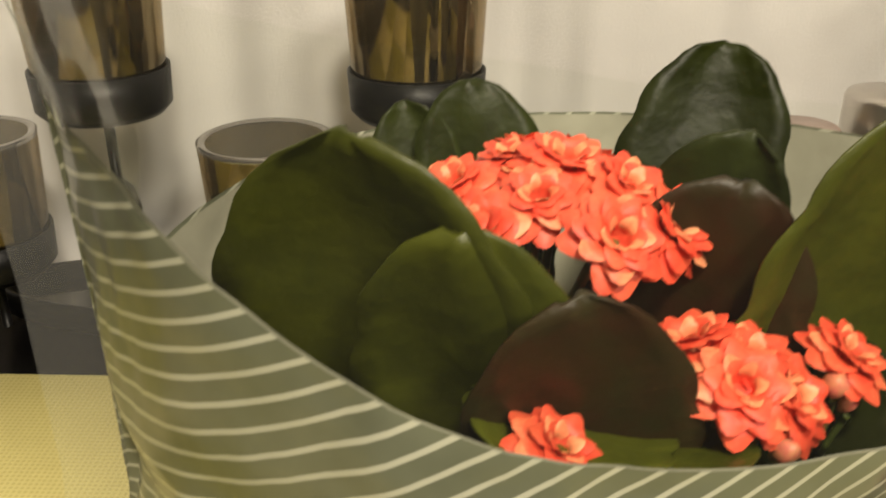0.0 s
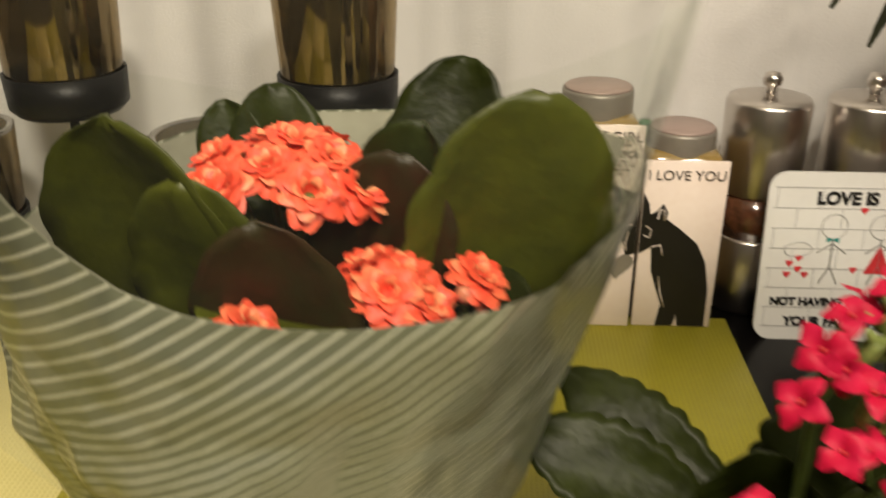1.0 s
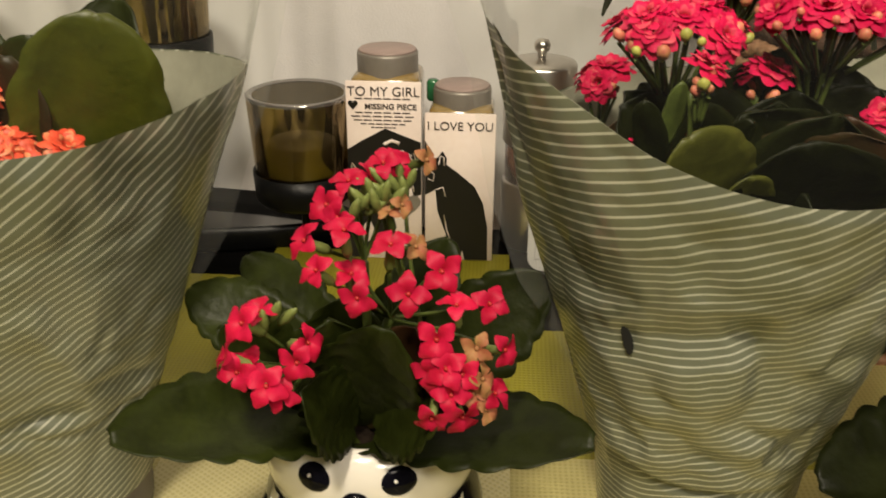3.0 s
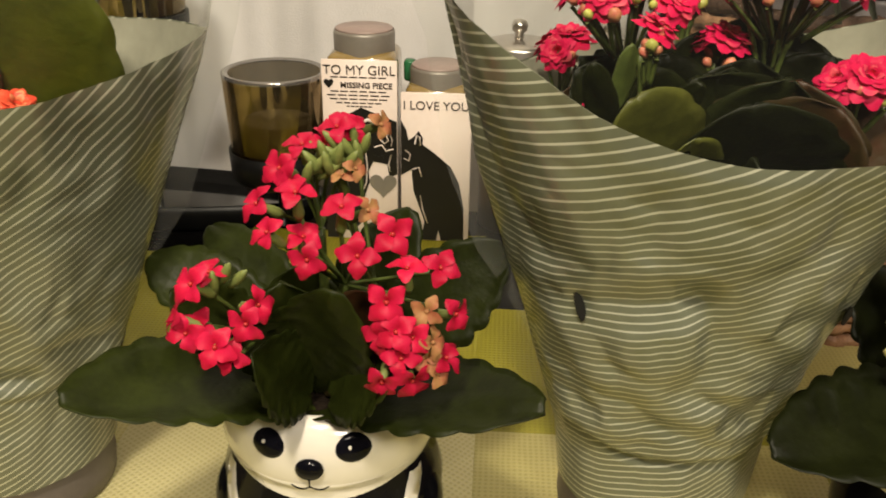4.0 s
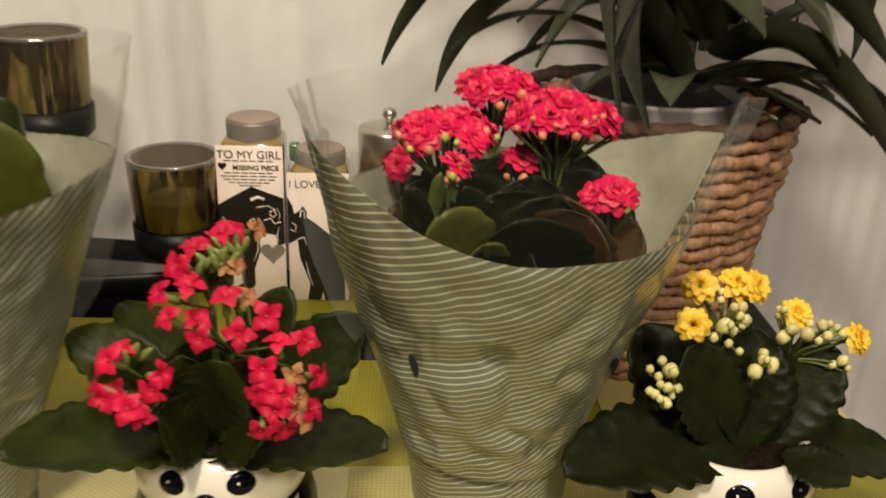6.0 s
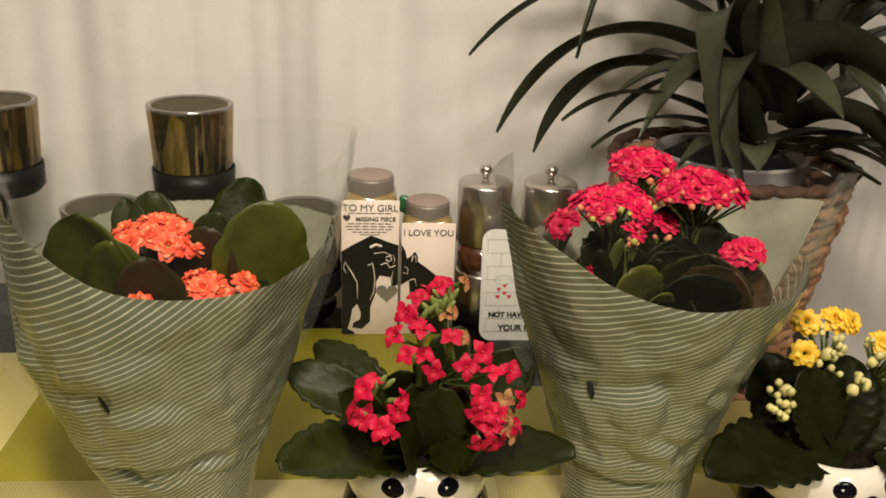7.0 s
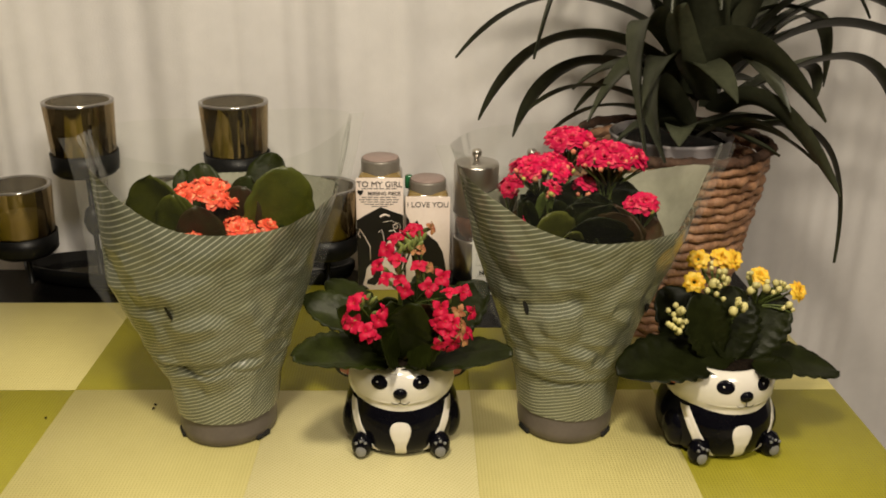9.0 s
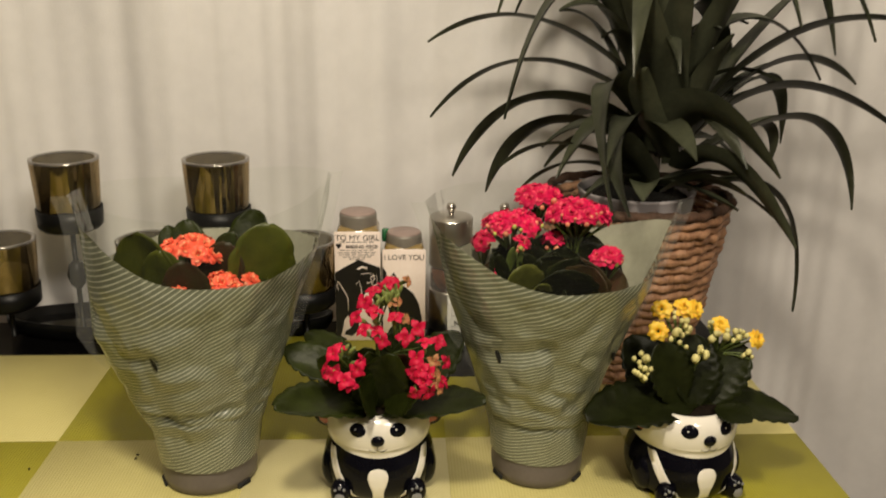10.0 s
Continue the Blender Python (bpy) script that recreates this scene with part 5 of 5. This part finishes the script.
def panda_pot(t):
    """A glazed pot: turned body and head, with raised glaze patches that follow its wall."""
    bm = bmesh.new()
    revolve(PROFILE[:8], 72, bm=bm, index=1, close=False)
    revolve(PROFILE[7:], 72, bm=bm, index=0, close=False)

    def patch(outline, index, lift=0.0007, puff=0.0, rings=6):
        """Glaze inside an outline of (degrees from the front, height)."""
        ca = sum(p[0] for p in outline) / len(outline)
        cz = sum(p[1] for p in outline) / len(outline)
        rows = []
        for i in range(rings + 1):
            s = 1 - i / rings * 0.98
            row = []
            for a, z in outline:
                aa, zz = ca + (a - ca) * s, cz + (z - cz) * s
                r = radius_at(zz) + lift * min(1, (1 - s) * 6) - 0.0004 * (s > 0.99) + puff * math.sqrt(max(0, 1 - s * s))
                w = radians(aa) - math.pi / 2
                row.append(bm.verts.new((r * math.cos(w), r * math.sin(w), zz)))
            rows.append(row)
        grid_faces(bm, rows, True, index)
        bm.faces.new(rows[-1]).material_index = index

    def oval(a, z, da, dz, tilt=0.0, n=32):
        out = []
        for k in range(n):
            u, v = math.cos(2 * math.pi * k / n), math.sin(2 * math.pi * k / n)
            out.append((a + da * (u * math.cos(tilt) - v * math.sin(tilt)), z + dz * (u * math.sin(tilt) + v * math.cos(tilt))))
        return out
    # the head's lower edge dips in front
    patch([(-70 + 140 * k / 30, 0.0515 - 0.0048 * math.cos(radians((-70 + 140 * k / 30) * 1.25))) for k in range(31)]
          + [(70 - 140 * k / 30, 0.058) for k in range(31)], 0, 0.0003, 0, 4)
    for s in (-1, 1):
        patch(oval(s * 22, 0.0750, 9.8, 0.0065, 0), 1, 0.0007)
        patch(oval(s * 22 - 2, 0.0760, 1.1, 0.0009), 0, 0.0013, 0.0, 3)
        # white arm bands from the shoulder to the foot
        band = [(s * (70 - 34 * (k / 16) ** 0.8), 0.049 - 0.047 * k / 16) for k in range(17)]
        wide = [(a - s * (12 + 2 * k / 16), z) for k, (a, z) in enumerate(band)]
        patch(band + wide[::-1], 0, 0.0007, 0, 5)
        # ears beside the rim
        m = pose(s * 0.0485, -0.0090, 0.0715, 0, s * 55, 0)
        for idx, sc, dy in ((1, 1.0, 0.0), (2, 0.62, -0.0028)):
            rows = []
            for i in range(7):
                f = math.pi * (i + 0.02) / 6.04
                rows.append([bm.verts.new(m @ Vector((0.0105 * sc * math.sin(f) * math.cos(b), dy + 0.0045 * math.cos(f), 0.0125 * sc * math.sin(f) * math.sin(b))))
                             for b in [2 * math.pi * k / 18 for k in range(18)]])
            grid_faces(bm, rows, True, idx)
        # arms and feet
        for c, r, idx in (((s * 0.0440, -0.0120, 0.0215), (0.0100, 0.0160, 0.0190), 1), ((s * 0.0345, -0.0420, 0.0110), (0.0095, 0.0100, 0.0125), 1),
                          ((s * 0.0350, -0.0505, 0.0090), (0.0048, 0.0022, 0.0058), 3), ((s * 0.0350 - 0.004, -0.0500, 0.0172), (0.0015, 0.0012, 0.0015), 3),
                          ((s * 0.0350, -0.0500, 0.0190), (0.0015, 0.0012, 0.0015), 3), ((s * 0.0350 + 0.004, -0.0500, 0.0172), (0.0015, 0.0012, 0.0015), 3)):
            rows = []
            for i in range(13):
                f = math.pi * (i + 0.02) / 12.04
                rows.append([bm.verts.new((c[0] + r[0] * math.sin(f) * math.cos(b), c[1] + r[1] * math.sin(f) * math.sin(b), max(0.0003, c[2] + r[2] * math.cos(f))))
                             for b in [2 * math.pi * k / 22 for k in range(22)]])
            grid_faces(bm, rows, True, idx)
    # white belly
    patch(smooth_outline([(0, 0.0395), (8, 0.0375), (11, 0.031), (9, 0.023), (6, 0.014), (6, 0.002), (-6, 0.002), (-6, 0.014), (-9, 0.023), (-11, 0.031), (-8, 0.0375)], 3), 0, 0.0008)
    # nose and mouth
    rows = []
    for i in range(9):
        f = math.pi * (i + 0.02) / 8.04
        rows.append([bm.verts.new((0.0062 * math.sin(f) * math.cos(b), -0.0500 + 0.0032 * math.sin(f) * math.sin(b), 0.0668 + 0.0052 * math.cos(f)))
                     for b in [2 * math.pi * k / 18 for k in range(18)]])
    grid_faces(bm, rows, True, 1)
    for s in (-1, 1):
        pts = []
        for k in range(9):
            a, z = s * (0.0 + 9 * k / 8), 0.0580 - 0.0022 * math.sin(math.pi * k / 8 * 0.9) + 0.0012 * k / 8
            r = radius_at(z) + 0.0018
            pts.append((r * math.sin(radians(a)), -r * math.cos(radians(a)), z))
        tube(pts, 0.00035, 5, bm, 1)
    tube([(0, -0.0512, 0.0620), (0, -0.0510, 0.0585)], 0.00035, 5, bm, 1)
    bmesh.ops.recalc_face_normals(bm, faces=list(bm.faces))
    return part("panda_shaped_pot", bm, [WHITE_GLAZE, BLACK_GLAZE, PINK_GLAZE, GREY_GLAZE], t, "glazed white and black ceramic pot")


P1 = (0.176, 0.172, T)
k1 = thing("potted_kalanchoe", P1, "red single kalanchoe in a glazed panda-shaped pot", "potted plant", "small potted kalanchoes")
panda_pot(k1)
part("soil", revolve([(0.0367, 0.0825), (0.02, 0.0850), (0.002, 0.0855)], 32, close=False), SOIL, k1)
C1 = (0.176, 0.172, T + 0.085)
put_leaf(k1, (0.183, 0.168, 0.828), (0.091, 0.097, 0.865), 0.048, (0.1, -0.26, 1), 0.06, 0.10, 8, LEAF_DARK)
put_leaf(k1, (0.151, 0.168, 0.822), (0.268, 0.110, 0.862), 0.044, (-0.05, -0.26, 1), 0.05, 0.10, 8, LEAF_DARK)
put_leaf(k1, (0.155, 0.180, 0.846), (0.087, 0.200, 0.872), 0.034, (0.2, -0.8, 0.8), 0.08, 0.12, 7, LEAF_DARK)
put_leaf(k1, (0.158, 0.150, 0.854), (0.125, 0.130, 0.894), 0.028, (0.2, -0.9, 0.6), 0.08, 0.12, 7, LEAF_DARK)
put_leaf(k1, (0.165, 0.190, 0.840), (0.104, 0.240, 0.871), 0.032, (0.1, -0.8, 0.8), 0.08, 0.12, 7, LEAF_DARK)
put_leaf(k1, (0.192, 0.180, 0.830), (0.253, 0.190, 0.890), 0.042, (-0.3, -1, 0.5), 0.08, 0.12, 7, LEAF_DARK)
put_leaf(k1, (0.174, 0.200, 0.821), (0.209, 0.220, 0.893), 0.036, (-0.2, -1, 0.5), 0.08, 0.12, 7, LEAF_DARK)
put_leaf(k1, (0.170, 0.150, 0.838), (0.168, 0.125, 0.901), 0.040, (0.2, -1, 0.4), 0.08, 0.14, 7, LEAF_DARK)
put_leaf(k1, (0.175, 0.150, 0.838), (0.190, 0.120, 0.902), 0.042, (0.0, -1, 0.5), 0.08, 0.14, 7, LEAF_DARK)
put_leaf(k1, (0.178, 0.150, 0.838), (0.202, 0.130, 0.895), 0.034, (-0.4, -1, 0.4), 0.08, 0.14, 7, LEAF_RED)
put_leaf(k1, (0.173, 0.140, 0.840), (0.160, 0.110, 0.879), 0.034, (0.1, -0.7, 0.8), 0.08, 0.14, 7, LEAF_DARK)
put_leaf(k1, (0.183, 0.140, 0.840), (0.216, 0.115, 0.878), 0.036, (-0.1, -0.7, 0.8), 0.08, 0.14, 7, LEAF_DARK)
put_leaf(k1, (0.163, 0.190, 0.821), (0.166, 0.180, 0.881), 0.046, (0, -1, 0.5), 0.08, 0.14, 7, LEAF_DARK)


def loose_flowers(t, root, flowers, meshes, name, seed, hub_drop=0.03):
    """Single flowers on long stalks that branch off one stem."""
    rnd = random.Random(seed)
    stems = bmesh.new()
    o = t.matrix_world.translation
    mid = sum((Vector(p) for p, f in flowers), Vector()) / len(flowers)
    hub = mid + (Vector(root) - mid) * 0.30 - Vector((0, 0, hub_drop * 0.2)) + Vector((0, 0.012, 0))
    tube([p - o for p in bezier([Vector(root), Vector(root).lerp(hub, 0.5) + Vector((0, 0, 0.012)), hub], 6)], 0.0021, 7, stems)
    for k, (p, f) in enumerate(flowers):
        p, f = Vector(p), Vector(f).normalized()
        f = (f + Vector([rnd.uniform(-0.15, 0.15) for _ in range(3)])).normalized()
        put_flower(t, name, meshes[k % len(meshes)], p, f, rnd.uniform(0, 90), rnd.uniform(0.9, 1.08))
        tube([q - o for q in bezier([hub, hub.lerp(p - f * 0.011, 0.6) - f * 0.004, p - f * 0.011], 5)], 0.0009, 5, stems)
    part("flower_stalk", stems, STEM, t, "green branching flower stalk")


F, U, L, R = (0, -1, 0.45), (0, -0.4, 1), (-0.8, -0.5, 0.5), (0.8, -0.5, 0.5)
loose_flowers(k1, C1, (
    ((0.181, 0.118, 0.916), F), ((0.200, 0.115, 0.920), F), ((0.211, 0.128, 0.923), (0.3, -1, 0.5)), ((0.217, 0.122, 0.912), U),
    ((0.229, 0.128, 0.910), (0.3, -0.8, 0.6)), ((0.192, 0.130, 0.932), U), ((0.174, 0.135, 0.935), U), ((0.165, 0.125, 0.923), (-0.5, -0.6, 0.6)),
    ((0.176, 0.135, 0.917), U)), RED_FLOWERS, "flower", 51)
loose_flowers(k1, C1, (
    ((0.165, 0.150, 0.939), (-0.6, -0.8, 0.6)), ((0.170, 0.145, 0.936), (-0.3, -0.9, 0.4)), ((0.173, 0.155, 0.947), U), ((0.186, 0.160, 0.953), U),
    ((0.158, 0.140, 0.928), L), ((0.180, 0.165, 0.945), (0.3, -0.3, 1)), ((0.191, 0.165, 0.951), R)), RED_FLOWERS, "flower", 52)
loose_flowers(k1, C1, (
    ((0.140, 0.110, 0.908), (-0.5, -0.8, 0.7)), ((0.144, 0.118, 0.909), U), ((0.134, 0.108, 0.895), L), ((0.138, 0.104, 0.891), F),
    ((0.149, 0.102, 0.887), F), ((0.160, 0.106, 0.895), F), ((0.141, 0.110, 0.890), F), ((0.162, 0.115, 0.898), R), ((0.154, 0.104, 0.882), F)),
    RED_FLOWERS, "flower", 53)
loose_flowers(k1, C1, (
    ((0.210, 0.116, 0.901), F), ((0.214, 0.112, 0.891), F), ((0.208, 0.114, 0.888), (-0.4, -0.9, 0.3)), ((0.216, 0.110, 0.881), F), ((0.209, 0.108, 0.872), (0, -1, -0.2)),
    ((0.235, 0.122, 0.894), R), ((0.232, 0.118, 0.877), R), ((0.220, 0.110, 0.872), (0.3, -1, -0.2)), ((0.220, 0.112, 0.889), F)), RED_FLOWERS, "flower", 54)
loose_flowers(k1, C1, (
    ((0.225, 0.116, 0.898), F), ((0.227, 0.114, 0.886), R), ((0.229, 0.113, 0.873), R), ((0.194, 0.150, 0.940), R), ((0.189, 0.150, 0.937), U), ((0.200, 0.140, 0.927), R),
    ((0.224, 0.113, 0.880), F), ((0.202, 0.165, 0.953), (0.8, -0.3, 0.5))), FADED_FLOWERS, "faded_flower", 55)
for i, p in enumerate(((0.185, 0.155, 0.945), (0.190, 0.155, 0.943), (0.182, 0.150, 0.942), (0.192, 0.160, 0.945), (0.188, 0.148, 0.942), (0.150, 0.116, 0.906), (0.180, 0.148, 0.938))):
    for j in range(3):
        put_flower(k1, "bud", CALYX, Vector(p) + Vector((0.004 * (j - 1), 0.002 * j, 0.003 * (j % 2))), (0.25 * (i - 3) + 0.4 * (j - 1), -0.4, 1), 40 * i, 1.0)

P2 = (0.465, 0.165, T)
k2 = thing("potted_kalanchoe", P2, "yellow double kalanchoe in bud in a glazed panda-shaped pot", "potted plant", "small potted kalanchoes")
panda_pot(k2).matrix_basis = pose(0, 0, 0, 0, 0, 11)
part("soil", revolve([(0.0367, 0.0825), (0.02, 0.0850), (0.002, 0.0855)], 32, close=False), SOIL, k2)
C2 = (0.467, 0.165, T + 0.085)
# the yellow plant's leaves use the darkened copy, shade included in its colour
put_leaf(k2, (0.476, 0.160, 0.838), (0.364, 0.126, 0.836), 0.053, (0.1, -0.36, 1), 0.06, 0.10, 8, LEAF_SHADED)
put_leaf(k2, (0.462, 0.160, 0.838), (0.570, 0.156, 0.818), 0.042, (-0.1, -0.25, 1), 0.05, 0.10, 8, LEAF_SHADED)
put_leaf(k2, (0.486, 0.140, 0.838), (0.507, 0.110, 0.840), 0.026, (-0.1, -0.5, 1), 0.06, 0.10, 8, LEAF_SHADED)
put_leaf(k2, (0.455, 0.170, 0.822), (0.415, 0.198, 0.882), 0.052, (0.3, -1, 0.5), 0.08, 0.12, 7, LEAF_SHADED)
put_leaf(k2, (0.455, 0.150, 0.833), (0.432, 0.156, 0.895), 0.040, (0.2, -1, 0.4), 0.06, 0.14, 7, LEAF_SHADED)
put_leaf(k2, (0.468, 0.150, 0.833), (0.470, 0.176, 0.894), 0.046, (0, -1, 0.4), 0.06, 0.14, 7, LEAF_SHADED)
put_leaf(k2, (0.474, 0.160, 0.828), (0.518, 0.173, 0.885), 0.044, (-0.3, -1, 0.5), 0.06, 0.14, 7, LEAF_SHADED)
put_leaf(k2, (0.471, 0.180, 0.817), (0.476, 0.218, 0.874), 0.050, (0, -1, 0.5), 0.06, 0.14, 7, LEAF_SHADED)


def buds_and_blooms(t, root, blooms, buds, seed):
    """An open-topped spray: a few rosettes among many round buds."""
    rnd = random.Random(seed)
    stems = bmesh.new()
    o = t.matrix_world.translation
    every = [Vector(p) for p, f in blooms] + [Vector(p) for p in buds]
    mid = sum(every, Vector()) / len(every)
    hub = mid.lerp(Vector(root), 0.25) + Vector((0, 0.008, -0.006))
    tube([p - o for p in bezier([Vector(root), Vector(root).lerp(hub, 0.5) + Vector((0, 0, 0.012)), hub], 6)], 0.0023, 7, stems)
    for k, (p, f) in enumerate(blooms):
        put_flower(t, "flower", YELLOW_FLOWERS[k % 3], p, f, rnd.uniform(0, 360), rnd.uniform(0.92, 1.08))
        tube([q - o for q in bezier([hub, hub.lerp(Vector(p), 0.6), Vector(p) - Vector(f).normalized() * 0.008], 4)], 0.0011, 5, stems)
    for k, p in enumerate(buds):
        for j in range(3):
            q = Vector(p) + (Vector([rnd.uniform(-0.0065, 0.0065) for _ in range(3)]) if j else Vector())
            put_flower(t, "bud", PALE_BUDS[(k + 1) % 3 if j == 0 else 1], q, (rnd.uniform(-0.4, 0.4), -0.5, 1), rnd.uniform(0, 360), rnd.uniform(0.8, 1.15))
            tube([w - o for w in bezier([hub, hub.lerp(q, 0.6) + Vector((0, 0, 0.002)), q - Vector((0, 0, 0.003))], 4)], 0.0009, 5, stems)
    part("flower_stalk", stems, STEM, t, "green branching flower stalk")


buds_and_blooms(k2, C2, (((0.438, 0.176, 0.920), (-0.4, -0.8, 0.7)), ((0.430, 0.156, 0.907), (-0.3, -1, 0.4)), ((0.460, 0.181, 0.919), (0.1, -0.7, 0.9)), ((0.468, 0.176, 0.920), (0.5, -0.8, 0.6))),
                ((0.450, 0.174, 0.913), (0.449, 0.161, 0.904), (0.459, 0.166, 0.913), (0.451, 0.156, 0.896), (0.462, 0.166, 0.905)), 61)
buds_and_blooms(k2, C2, (((0.494, 0.176, 0.904), (0, -0.6, 0.9)), ((0.525, 0.166, 0.894), (0.6, -0.7, 0.6))),
                ((0.484, 0.174, 0.904), (0.498, 0.166, 0.897), (0.508, 0.171, 0.900), (0.513, 0.166, 0.898), (0.484, 0.164, 0.896), (0.519, 0.162, 0.883)), 62)
buds_and_blooms(k2, C2, (), ((0.469, 0.151, 0.889), (0.465, 0.149, 0.883), (0.475, 0.152, 0.886)), 63)
buds_and_blooms(k2, C2, (), ((0.413, 0.148, 0.880), (0.420, 0.151, 0.882), (0.423, 0.146, 0.874), (0.412, 0.146, 0.870), (0.418, 0.146, 0.865)), 64)
